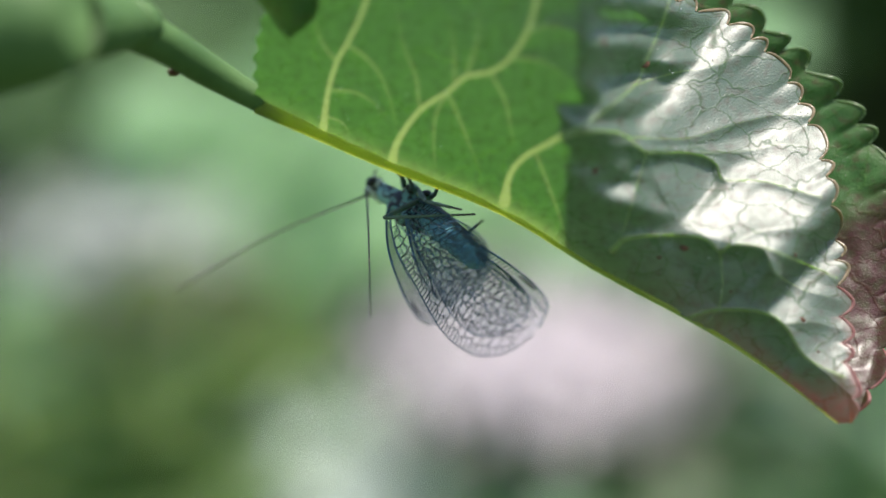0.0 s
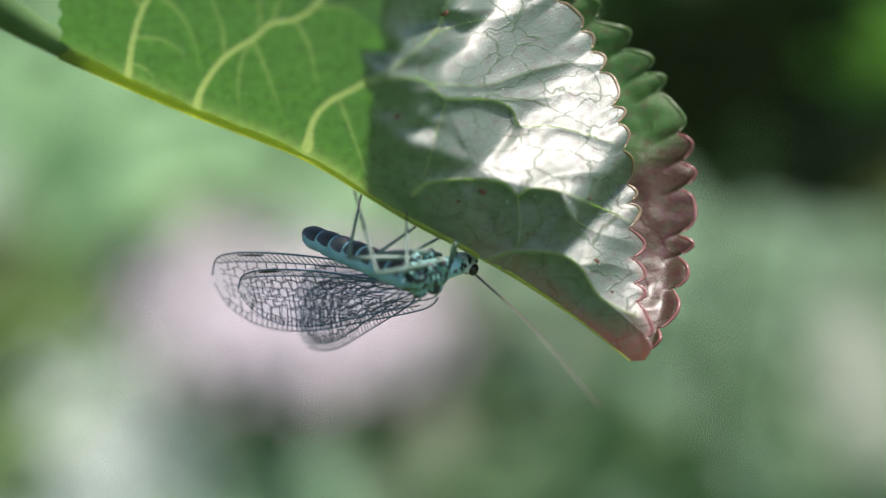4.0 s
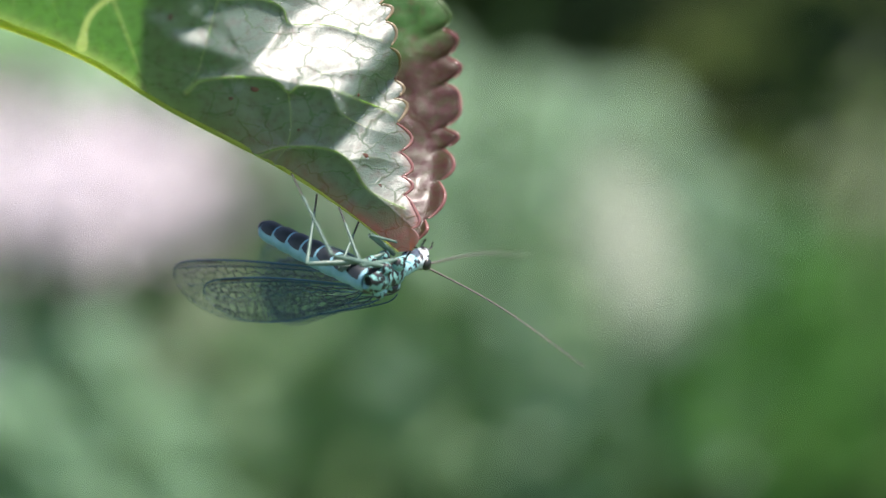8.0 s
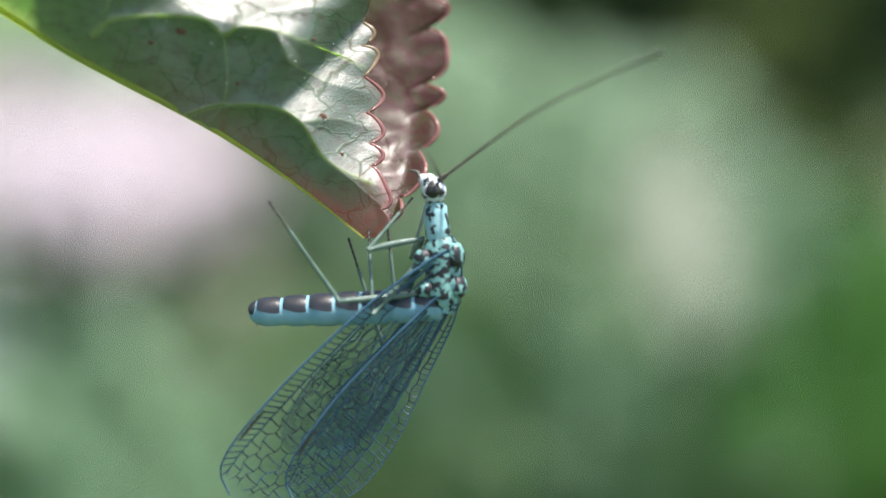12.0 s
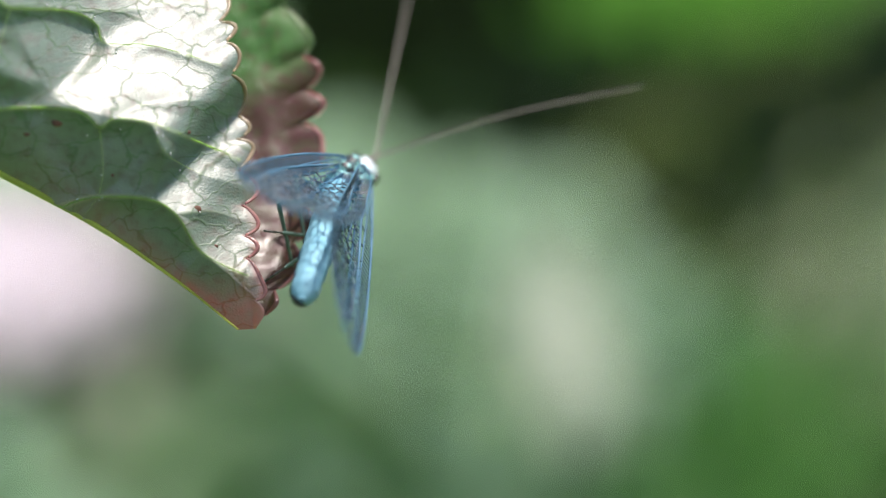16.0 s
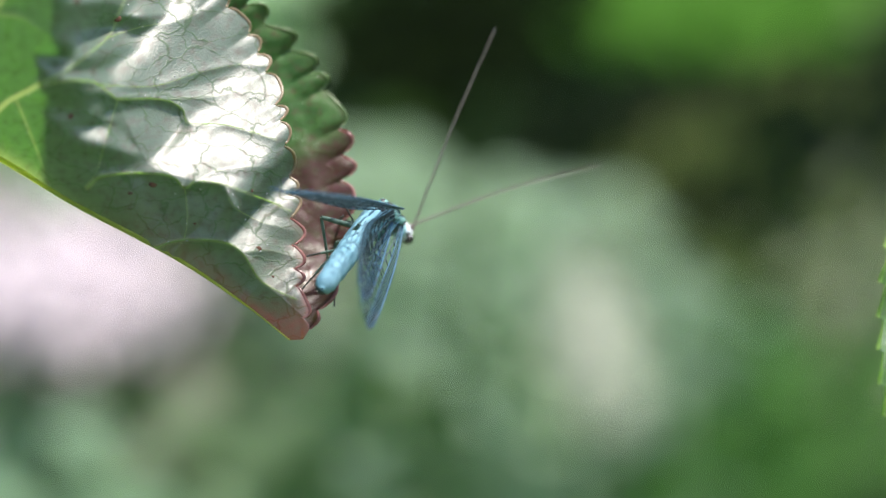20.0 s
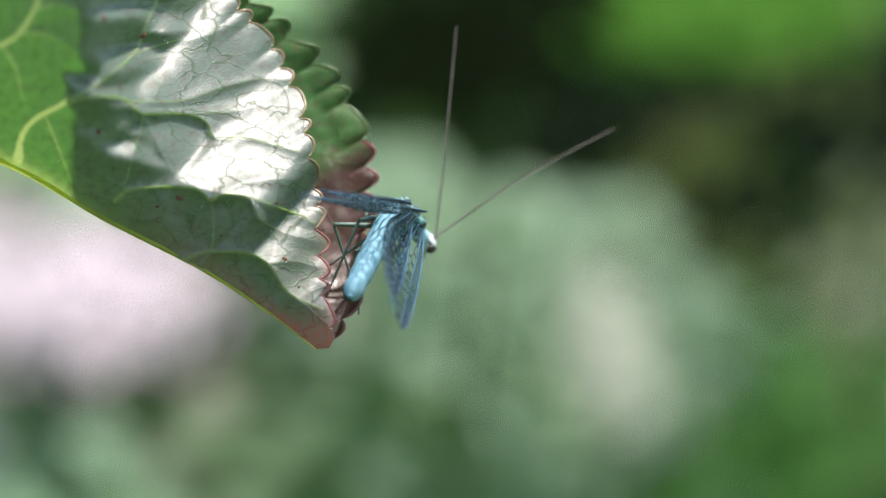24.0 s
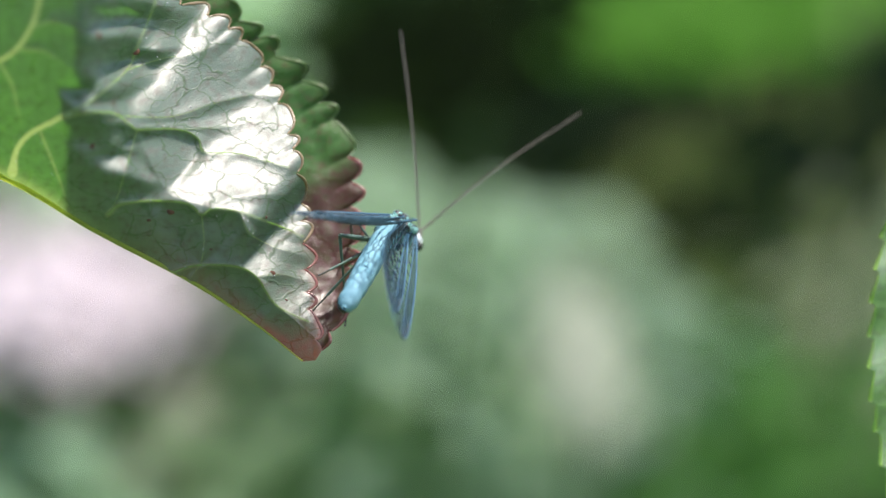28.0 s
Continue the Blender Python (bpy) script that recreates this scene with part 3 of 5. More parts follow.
film_clear.inputs["Color"].default_value = (0.93, 0.96, 0.97, 1)
film_mix = nodes_.new("ShaderNodeMixShader")
film_mix.inputs[0].default_value = 0.06
links_.new(film_clear.outputs[0], film_mix.inputs[1])
links_.new(film_p.outputs[0], film_mix.inputs[2])
links_.new(film_mix.outputs[0], nodes_["Material Output"].inputs["Surface"])

FORE = dict(length=11.8, lead=[(0, 0.12), (0.08, 0.40), (0.3, 0.78), (0.6, 0.86), (0.82, 0.70), (0.93, 0.42), (0.975, 0.0), (1.0, -0.85)],
            trail=[(0, -0.3), (0.04, -0.85), (0.12, -1.3), (0.33, -2.05), (0.6, -2.95), (0.80, -3.05), (0.92, -2.5), (0.975, -1.75), (1.0, -0.85)])
HIND = dict(length=9.6, lead=[(0, 0.10), (0.1, 0.25), (0.35, 0.5), (0.6, 0.62), (0.82, 0.5), (0.93, 0.25), (0.975, -0.08), (1.0, -0.65)],
            trail=[(0, -0.2), (0.06, -0.6), (0.15, -0.95), (0.35, -1.45), (0.6, -2.1), (0.80, -2.2), (0.92, -1.75), (0.975, -1.25), (1.0, -0.65)])


def wing_meshes(shape, side):
    """Vein net and film of one wing: hinge at the origin, tip along +X, leading edge towards side * Y; millimetres."""
    L = shape["length"]
    lead = curve_through(shape["lead"], 120)
    trail = curve_through(shape["trail"], 120)

    def place(u, f):
        a = np.interp(u, lead[:, 0], lead[:, 1])
        b = np.interp(u, trail[:, 0], trail[:, 1])
        y = (b + (a - b) * f) * 1.05
        camber = 0.35 * math.sin(math.pi * f) * math.sin(math.pi * min(u, 0.9)) + 0.05 * math.sin(25 * f)
        return Vector((u * L, y * side, camber)) * MM

    bm, dark = bmesh.new(), bmesh.new()
    cross = 22
    rows = [0.0, 0.13, 0.26, 0.39, 0.51, 0.62, 0.73, 0.86, 1.0]
    begin = [0.0, 0.10, 0.02, 0.26, 0.04, 0.30, 0.02, 0.0, 0.0]
    last = len(rows) - 1
    zig = []
    for j, f in enumerate(rows):
        pts = []
        for m in range(cross * 2 + 1):
            u = 0.01 + (0.985 if j in (0, last) else 0.95) * m / (cross * 2)
            inside = 1 <= j <= 6
            amp = 0.020 * smoothstep(0.12, 0.4, u) if inside else 0.0
            zag = amp * (1 if (m // 2 + j) % 2 == 0 else -1)
            drift = 0.025 * math.sin(5 * u + j * 1.7) * smoothstep(0.1, 0.4, u) if inside else 0
            pts.append(place(u, min(1, max(0, f + zag + drift))))
        zig.append(pts)
        first = int(begin[j] * cross * 2)
        r = {0: 0.030, last: 0.052, last - 1: 0.034}.get(j, 0.025)
        tube(bm if j in (0, 4, last - 1, last) else dark, pts[first:], [r * MM * (1.25 - 0.6 * m / (cross * 2)) for m in range(first, len(pts))], 5, up=Vector((0, 0, 1)))
    for j in range(last):
        fine = j in (0, last - 1)
        for m in range(4 + (j % 2), cross * 2, 1 if fine else 2):
            if m < max(begin[j], begin[j + 1]) * cross * 2 or (not fine and (m // 2 + j) % 2 == 1 and m < cross):
                continue
            a, b = zig[j][m], zig[j + 1][min(m + (1 if j == 0 else 0), cross * 2)]
            if (a - b).length > 0.06 * MM:
                tube(dark, [a, (a + b) / 2 + Vector((0.03 * MM, 0, 0)), b], 0.025 * MM, 4, up=Vector((0, 0, 1)), caps=False)
    nu, nv = 60, 16
    co = np.array([place(0.005 + 0.99 * i / (nu - 1), j / (nv - 1)) for i in range(nu) for j in range(nv)])
    film = grid_mesh("film", co, nu, nv)
    # the dark thickened mark near the tip
    mark = bmesh.new()
    pts = [place(u, 0.965) + Vector((0, 0, 0.01 * MM)) for u in np.linspace(0.74, 0.86, 8)]
    tube(mark, pts, [0.06 * MM * math.sin(math.pi * (k + 0.5) / 8) ** 0.5 for k in range(8)], 8, 0.3, up=Vector((0, 0, 1)))
    return bm, dark, film, mark


lacewing = thing("lacewing", "small blue-green lacewing with black marks and clear netted wings", "insect")


def lathe(points, sides=20, squash=1.0):
    """A body part turned about X: (x, radius, lift) in millimetres."""
    bm = bmesh.new()
    line = [Vector((x * MM, 0, z * MM)) for x, r, z in points]
    tube(bm, line, [r * MM for x, r, z in points], sides, squash, up=Vector((0, 0, 1)))
    return bm


def ellipsoid(bm, centre, size, m=None, seg=14):
    made = bmesh.ops.create_uvsphere(bm, u_segments=seg, v_segments=seg // 2 + 2, radius=1)["verts"]
    bmesh.ops.transform(bm, verts=made, matrix=Matrix.Translation(Vector(centre) * MM) @ (m or Matrix()) @ Matrix.Diagonal((size[0] * MM, size[1] * MM, size[2] * MM, 1)))
    return made


bm = lathe([(-1.75, 0.35, 0.0), (-1.45, 0.62, 0.02), (-1.0, 0.70, 0.05), (-0.55, 0.64, 0.08), (-0.35, 0.62, 0.08), (0.15, 0.70, 0.10), (0.6, 0.66, 0.08), (0.85, 0.55, 0.05), (1.0, 0.42, 0.02)], 24)
thorax = part("thorax", bm, THORAX, lacewing)
for x, w in ((0.25, 0.5), (-0.85, 0.42)):
    for s in (-1, 1):
        bm = bmesh.new()
        ellipsoid(bm, (x, s * 0.35, 0.62), (w, 0.33, 0.28))
        part("back_plate", bm, THORAX, thorax)
        bm = bmesh.new()
        ellipsoid(bm, (x, s * 0.42, -0.52), (w * 0.75, 0.28, 0.36))
        part("breast_plate", bm, THORAX, thorax)
part("collar", lathe([(0.80, 0.42, 0.0), (1.0, 0.53, 0.02), (1.35, 0.52, 0.02), (1.75, 0.49, 0.0), (2.05, 0.50, 0.0), (2.2, 0.38, 0.0)], 20, 0.85), COLLAR, lacewing, "pale turquoise collar with a few black marks")
bm = bmesh.new()
ellipsoid(bm, (2.62, 0, 0.0), (0.50, 0.60, 0.45))
ellipsoid(bm, (2.95, 0, -0.18), (0.32, 0.42, 0.33))
ellipsoid(bm, (3.10, 0, -0.36), (0.16, 0.24, 0.18))
head = part("head", bm, HEAD, lacewing, "white head with black marks")
for s in (-1, 1):
    bm = bmesh.new()
    ellipsoid(bm, (2.62, s * 0.56, 0.02), (0.26, 0.20, 0.28), seg=18)
    part("eye", bm, EYE, head, "shining dark compound eye")
    bm = bmesh.new()
    tube(bm, [Vector((3.10, s * 0.16, -0.42)) * MM, Vector((3.35, s * 0.24, -0.55)) * MM, Vector((3.42, s * 0.20, -0.80)) * MM], [0.05 * MM, 0.045 * MM, 0.03 * MM], 6)
    part("palp", bm, TARSUS, head)
    bm = bmesh.new()
    ellipsoid(bm, (2.98, s * 0.17, 0.22), (0.14, 0.13, 0.13))
    part("antenna_socket", bm, HEAD, head)

TAIL = 6.6
rings = [(0, 0.46)]
for k in range(7):
    x0 = -TAIL * k / 7
    r = 0.56 + 0.06 * math.sin(math.pi * (k + 0.5) / 7) - 0.08 * (k / 7) ** 2
    rings += [(x0 - 0.10, r - 0.02), (x0 - 0.35, r), (x0 - 0.72, r), (x0 - 0.91, r - 0.06)]
rings += [(-TAIL - 0.15, 0.40), (-TAIL - 0.30, 0.26), (-TAIL - 0.38, 0.10)]
abdomen = part("abdomen", lathe([(x, r, 0) for x, r in rings], 24), ABDOMEN, lacewing, "pale blue-green abdomen banded in black below")
for k in range(7):
    x0 = -TAIL * k / 7 - 0.12
    bm = bmesh.new()
    r = 0.575 + 0.06 * math.sin(math.pi * (k + 0.5) / 7) - 0.08 * (k / 7) ** 2
    grid = []
    for i in range(5):
        u = i / 4
        spread = radians(60) * (1.0 - 0.28 * u + 0.1 * math.sin(math.pi * u))
        rr = r + 0.012 - (0.05 if i in (0, 4) else 0)
        grid.append([bm.verts.new(Vector((x0 - 0.85 * u, rr * math.sin(g), -rr * math.cos(g))) * MM) for g in np.linspace(-spread, spread, 9)])
    for g0, g1 in zip(grid, grid[1:]):
        for c in range(8):
            bm.faces.new((g0[c], g0[c + 1], g1[c + 1], g1[c]))
    part("belly_plate", bm, STERNITE, abdomen, "black belly plate")
bm = bmesh.new()
made = ellipsoid(bm, (-TAIL - 0.14, 0, -0.16), (0.26, 0.33, 0.26))
for k in range(18):
    g, e = 2.4 * k, 0.15 + 0.3 * (k / 18)
    d = Vector((-0.5 - 0.4 * math.cos(3.1 * k), math.cos(g), math.sin(g)))
    q = Vector((-TAIL - 0.1 + 0.3 * (k % 3) * 0.3, 0.36 * math.cos(g), 0.36 * math.sin(g)))
    tube(bm, [q * MM, (q + d * 0.16) * MM], [0.012 * MM, 0.005 * MM], 4)
part("tail_cap", bm, STERNITE, abdomen)

WING_AT = {("fore", 1): (0.45, 0.48, 0.62), ("fore", -1): (0.45, -0.48, 0.62), ("hind", 1): (-0.75, 0.46, 0.55), ("hind", -1): (-0.75, -0.46, 0.55)}
WINGS = {}
for kind, shape in (("fore", FORE), ("hind", HIND)):
    for s in (1, -1):
        net, dark, film, mark = wing_meshes(shape, s)
        w = part(kind + "wing", net, WING_VEIN, lacewing, "blue-green net of wing veins")
        part("cross_vein_net", dark, CROSS_VEIN, w, "dark fine cross veins")
        part_of_mesh("membrane", film, FILM, w, "clear glossy wing membrane")
        part("wing_mark", mark, TARSUS, w)
        WINGS[(kind, s)] = w

HIPS = {("fore", 1): (0.95, 0.30, -0.55), ("fore", -1): (0.95, -0.30, -0.55), ("mid", 1): (0.10, 0.36, -0.78), ("mid", -1): (0.10, -0.36, -0.78),
        ("hind", 1): (-0.95, 0.36, -0.70), ("hind", -1): (-0.95, -0.36, -0.70)}
THIGH = {"fore": 2.0, "mid": 2.4, "hind": 3.0}
SHIN = {"fore": 2.6, "mid": 3.1, "hind": 4.3}
LEGS = {}
for (kind, s), hip in HIPS.items():
    bm = bmesh.new()
    n = 9
    tube(bm, [Vector((THIGH[kind] * k / (n - 1), 0, 0.03 * math.sin(math.pi * k / (n - 1)))) * MM for k in range(n)],
         [MM * (0.085 + 0.045 * math.sin(math.pi * k / (n - 1))) for k in range(n)], 10)
    upper = part("leg", bm, LEG, lacewing)
    bm = bmesh.new()
    T = SHIN[kind]
    pts = [(0, 0.075), (0.05, 0.09), (0.25, 0.075), (0.5, 0.065), (0.70, 0.07), (0.73, 0.05)]
    tube(bm, [Vector((T * u, 0, 0)) * MM for u, r in pts], [r * MM for u, r in pts], 8)
    nshin = len(bm.faces)
    for k in range(5):
        u0, u1 = 0.73 + 0.054 * k, 0.73 + 0.054 * (k + 1)
        tube(bm, [Vector((T * u0, 0, 0)) * MM, Vector((T * (u0 + u1) / 2, 0, 0)) * MM, Vector((T * u1, 0, 0)) * MM], [0.035 * MM, 0.055 * MM, 0.04 * MM], 6)
    me = bpy.data.meshes.new("shin")
    bm.to_mesh(me)
    bm.free()
    me.materials.append(LEG)
    me.materials.append(TARSUS)
    me.polygons.foreach_set("material_index", [0 if i < nshin else 1 for i in range(len(me.polygons))])
    lower = part_of_mesh("shin", me, None, upper)
    lower.location = (THIGH[kind] * MM, 0, 0)
    LEGS[(kind, s)] = (upper, lower)

FEELERS = {}
for s in (1, -1):
    bm = bmesh.new()
    n = 90
    pts = [Vector((11.2 * k / (n - 1), 0.0, 0.32 * math.sin(math.pi * k / (n - 1)) ** 1.3)) * MM for k in range(n)]
    tube(bm, pts, [MM * ((0.10 if k < 3 else 0.052 - 0.024 * k / n) + (0.006 if k % 2 else 0)) for k in range(n)], 6)
    FEELERS[s] = part("antenna", bm, FEELER, lacewing, "long thread-like brown antenna")
FEELER_AT = {1: (3.02, 0.17, 0.28), -1: (3.02, -0.17, 0.28)}

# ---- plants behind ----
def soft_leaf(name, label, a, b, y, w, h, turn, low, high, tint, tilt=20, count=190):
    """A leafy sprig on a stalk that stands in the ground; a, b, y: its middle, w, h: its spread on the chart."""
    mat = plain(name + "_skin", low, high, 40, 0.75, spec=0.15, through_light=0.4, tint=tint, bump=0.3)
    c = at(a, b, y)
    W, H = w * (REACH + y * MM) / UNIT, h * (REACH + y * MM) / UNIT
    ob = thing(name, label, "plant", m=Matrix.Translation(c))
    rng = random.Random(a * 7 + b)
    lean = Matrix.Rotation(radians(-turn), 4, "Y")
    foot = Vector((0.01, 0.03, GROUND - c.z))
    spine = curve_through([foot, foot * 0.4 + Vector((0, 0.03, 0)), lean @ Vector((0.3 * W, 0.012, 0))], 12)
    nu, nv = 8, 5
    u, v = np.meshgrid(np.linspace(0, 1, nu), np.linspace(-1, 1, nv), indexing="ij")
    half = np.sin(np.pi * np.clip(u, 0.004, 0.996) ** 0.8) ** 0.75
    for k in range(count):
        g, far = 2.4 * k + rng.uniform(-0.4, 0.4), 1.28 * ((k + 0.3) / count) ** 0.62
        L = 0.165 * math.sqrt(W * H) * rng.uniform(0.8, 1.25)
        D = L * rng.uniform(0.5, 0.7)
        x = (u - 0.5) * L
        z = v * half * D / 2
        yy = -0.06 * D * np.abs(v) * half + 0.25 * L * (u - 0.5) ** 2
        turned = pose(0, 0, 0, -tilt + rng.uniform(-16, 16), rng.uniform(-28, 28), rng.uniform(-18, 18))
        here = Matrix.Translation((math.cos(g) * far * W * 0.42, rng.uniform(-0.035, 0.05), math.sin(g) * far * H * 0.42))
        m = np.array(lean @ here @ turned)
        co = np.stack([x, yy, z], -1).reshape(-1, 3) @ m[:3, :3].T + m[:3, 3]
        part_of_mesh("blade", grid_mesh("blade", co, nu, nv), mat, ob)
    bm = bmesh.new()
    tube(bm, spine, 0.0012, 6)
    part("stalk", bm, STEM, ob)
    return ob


def soft_flower(name, label, a, b, y, w, h, low, high, petals=130):
    """A pale flower head of overlapping petals on a stalk."""
    mat = plain(name + "_petal", low, high, 80, 0.7, bump=0.0, spec=0.2, through_light=0.35, tint=high)
    c = at(a, b, y)
    W, H = w * (REACH + y * MM) / UNIT, h * (REACH + y * MM) / UNIT
    ob = thing(name, label, "flower", m=Matrix.Translation(c))
    rng = random.Random(a)
    for k in range(petals):
        g, far = 2.4 * k, 1.55 * (k / petals) ** 0.8
        size = math.sqrt(W * H) * rng.uniform(0.15, 0.22) * max(0.5, 1.2 - 0.4 * far)
        bm = bmesh.new()
        bmesh.ops.create_uvsphere(bm, u_segments=8, v_segments=5, radius=0.5)
        bmesh.ops.transform(bm, verts=bm.verts, matrix=Matrix.Diagonal((size, size * 0.3, size, 1)))
        bmesh.ops.transform(bm, verts=bm.verts, matrix=pose(math.cos(g) * W * 0.5 * far, math.sin(g) * H * 0.45 * far + rng.uniform(-0.004, 0.004), math.sin(g) * H * 0.5 * far, rng.uniform(-60, -30), rng.uniform(-25, 25), rng.uniform(-25, 25)))
        part("petal", bm, mat, ob)
    bm = bmesh.new()
    tube(bm, curve_through([(0, 0.02, GROUND - c.z), (0.004, 0.015, (GROUND - c.z) / 2), (0, 0.004, -0.1 * H)], 10), 0.0012, 6)
    part("stalk", bm, STEM, ob)
    return ob


bm = bmesh.new()
for x in range(-12, 12):
    for y in range(-12, 12):
        q = [bm.verts.new((X * 3.0, Y * 3.0, GROUND)) for X, Y in ((x, y), (x + 1, y), (x + 1, y + 1), (x, y + 1))]
        bm.faces.new(q)
bmesh.ops.remove_doubles(bm, verts=bm.verts, dist=1e-4)
ground = tagged(part("ground", bm, plain("soil_and_moss", (0.035, 0.065, 0.025), (0.07, 0.11, 0.04), 25, 0.9, bump=0.6)), "mossy garden soil under the plants", "ground", kind="structure")
G = (0.2, 0.5, 0.08)
soft_leaf("broad_plant", "broad pale grey-green foliage behind, out of focus", 1560, 640, 338, 980, 420, -16, (0.172, 0.262, 0.186), (0.226, 0.322, 0.236), G, 45, 260)
soft_leaf("sunlit_plant", "bright green foliage in the sun behind, out of focus", 2090, 75, 324, 640, 230, 10, (0.045, 0.15, 0.012), (0.07, 0.20, 0.02), G, 25)
soft_leaf("olive_plant", "olive yellowing foliage behind, out of focus", 2060, 470, 405, 600, 360, 35, (0.085, 0.105, 0.035), (0.12, 0.14, 0.05), G, 25)
soft_leaf("tan_plant", "dull brown-green foliage behind, out of focus", 2330, 640, 378, 700, 400, 55, (0.24, 0.27, 0.19), (0.32, 0.34, 0.25), G, 35)
# dark gaps in the foliage: shade put into the next three plants' near-black colour
soft_leaf("painted_shade_plant", "foliage coloured nearly black to stand for deep shade behind, out of focus", 1500, 160, 270, 430, 240, 10, (0.002, 0.003, 0.002), (0.006, 0.008, 0.005), (0.02, 0.04, 0.01), -25, 280)
soft_leaf("painted_shade_plant", "foliage coloured nearly black to stand for deep shade behind, out of focus", 1800, 310, 446, 560, 130, 20, (0.012, 0.022, 0.010), (0.025, 0.04, 0.018), (0.02, 0.05, 0.02), -10)
soft_leaf("painted_shade_plant", "foliage coloured nearly black to stand for deep shade behind, out of focus", 2260, 330, 304, 640, 260, 35, (0.006, 0.014, 0.008), (0.012, 0.024, 0.012), (0.02, 0.05, 0.02), -25)
soft_leaf("dark_plant", "dark green foliage low behind, out of focus", 2080, 960, 310, 560, 420, 60, (0.045, 0.13, 0.03), (0.07, 0.17, 0.045), G, 30)
soft_leaf("mint_plant", "pale mint green foliage behind the petiole, out of focus", 520, 340, 358, 1400, 700, 26, (0.26, 0.43, 0.24), (0.34, 0.52, 0.31), G, 40, 260)
soft_leaf("dull_plant", "dull green foliage behind the stem, out of focus", 90, 110, 400, 760, 420, 12, (0.085, 0.14, 0.07), (0.12, 0.18, 0.10), G, 40)
soft_leaf("low_plant", "soft green foliage low behind, out of focus", 740, 1070, 324, 620, 420, -40, (0.165, 0.275, 0.18), (0.22, 0.34, 0.235), G, 40)
soft_leaf("moss_plant", "dull olive green foliage low behind, out of focus", 40, 740, 324, 760, 520, 20, (0.10, 0.145, 0.05), (0.145, 0.195, 0.075), G, 40)
soft_leaf("brown_plant", "brownish withered foliage behind, out of focus", 130, 520, 310, 330, 160, 10, (0.10, 0.09, 0.07), (0.15, 0.13, 0.10), G, 20, 110)
soft_leaf("lower_plant", "soft grey-green foliage low behind, out of focus", 1690, 930, 345, 760, 480, 15, (0.26, 0.37, 0.25), (0.33, 0.45, 0.31), G, 42, 240)
soft_leaf("grass_plant", "mid green foliage low behind, out of focus", 1280, 960, 351, 860, 440, 15, (0.20, 0.30, 0.17), (0.26, 0.37, 0.22), G, 38, 220)
soft_leaf("dusky_plant", "pinkish brown withered foliage behind the flowers, out of focus", 880, 690, 364, 1000, 420, 12, (0.27, 0.26, 0.235), (0.36, 0.34, 0.315), G, 40, 220)
soft_leaf("grey_plant", "greyish green foliage low behind, out of focus", 1080, 760, 392, 700, 420, 20, (0.16, 0.195, 0.13), (0.21, 0.25, 0.17), G, 30)
soft_flower("pink_flower", "pinkish white flower head behind, out of focus", 775, 605, 310, 420, 220, (0.58, 0.53, 0.56), (0.70, 0.64, 0.675))
soft_flower("pink_flower", "pinkish white flower head behind, out of focus", 560, 545, 338, 280, 190, (0.46, 0.43, 0.44), (0.56, 0.52, 0.53))
soft_flower("cream_flower", "cream white flower head behind, out of focus", 1778, 728, 275, 135, 235, (0.38, 0.435, 0.34), (0.47, 0.525, 0.41))
soft_flower("white_flower", "white flower head low behind, out of focus", 400, 870, 310, 300, 300, (0.48, 0.56, 0.50), (0.60, 0.68, 0.62))
soft_flower("pale_flower", "white flower head beside the stem, out of focus", 20, 385, 317, 340, 170, (0.38, 0.42, 0.38), (0.48, 0.52, 0.48))

# hedge far behind: one mass of leaves
rng = np.random.default_rng(4)
n = 46000
cx = np.stack([rng.uniform(-0.65, 0.75, n), rng.uniform(0.55, 0.95, n), rng.uniform(0, 1, n)], 1)
height = 0.50 + 0.10 * np.sin(7 * cx[:, 0] + 1) + 0.05 * np.sin(19 * cx[:, 0] + 9 * cx[:, 1])
round_off = np.sqrt(np.clip(1 - np.abs(cx[:, 0] - 0.05) / 0.75, 0.05, 1)) * (0.75 + 0.25 * np.sin(np.pi * (cx[:, 1] - 0.55) / 0.4))
cx[:, 2] = GROUND + cx[:, 2] * height * round_off * 1.25
size = rng.uniform(0.018, 0.040, n)
ax = rng.normal(size=(n, 3))
ax /= np.linalg.norm(ax, axis=1)[:, None]
bx = np.cross(ax, rng.normal(size=(n, 3)))
bx /= np.linalg.norm(bx, axis=1)[:, None]
A, B = ax * size[:, None], bx * size[:, None] * 0.45
N = np.cross(ax, bx) * size[:, None] * 0.2
pts = np.stack([cx - A, cx - B + N, cx + A, cx + B + N], 1).reshape(-1, 3)
me = bpy.data.meshes.new("hedge")
me.from_pydata(pts.tolist(), [], np.arange(4 * n).reshape(-1, 4).tolist())
hedge = part_of_mesh("hedge", me, plain("hedge_leaf", (0.045, 0.085, 0.03), (0.08, 0.13, 0.05), 9, 0.8, spec=0.08, through_light=0.15, tint=(0.12, 0.28, 0.06)), smooth=False)
tagged(hedge, "dense mass of dark green garden foliage, blurred", "foliage", kind="stuff")


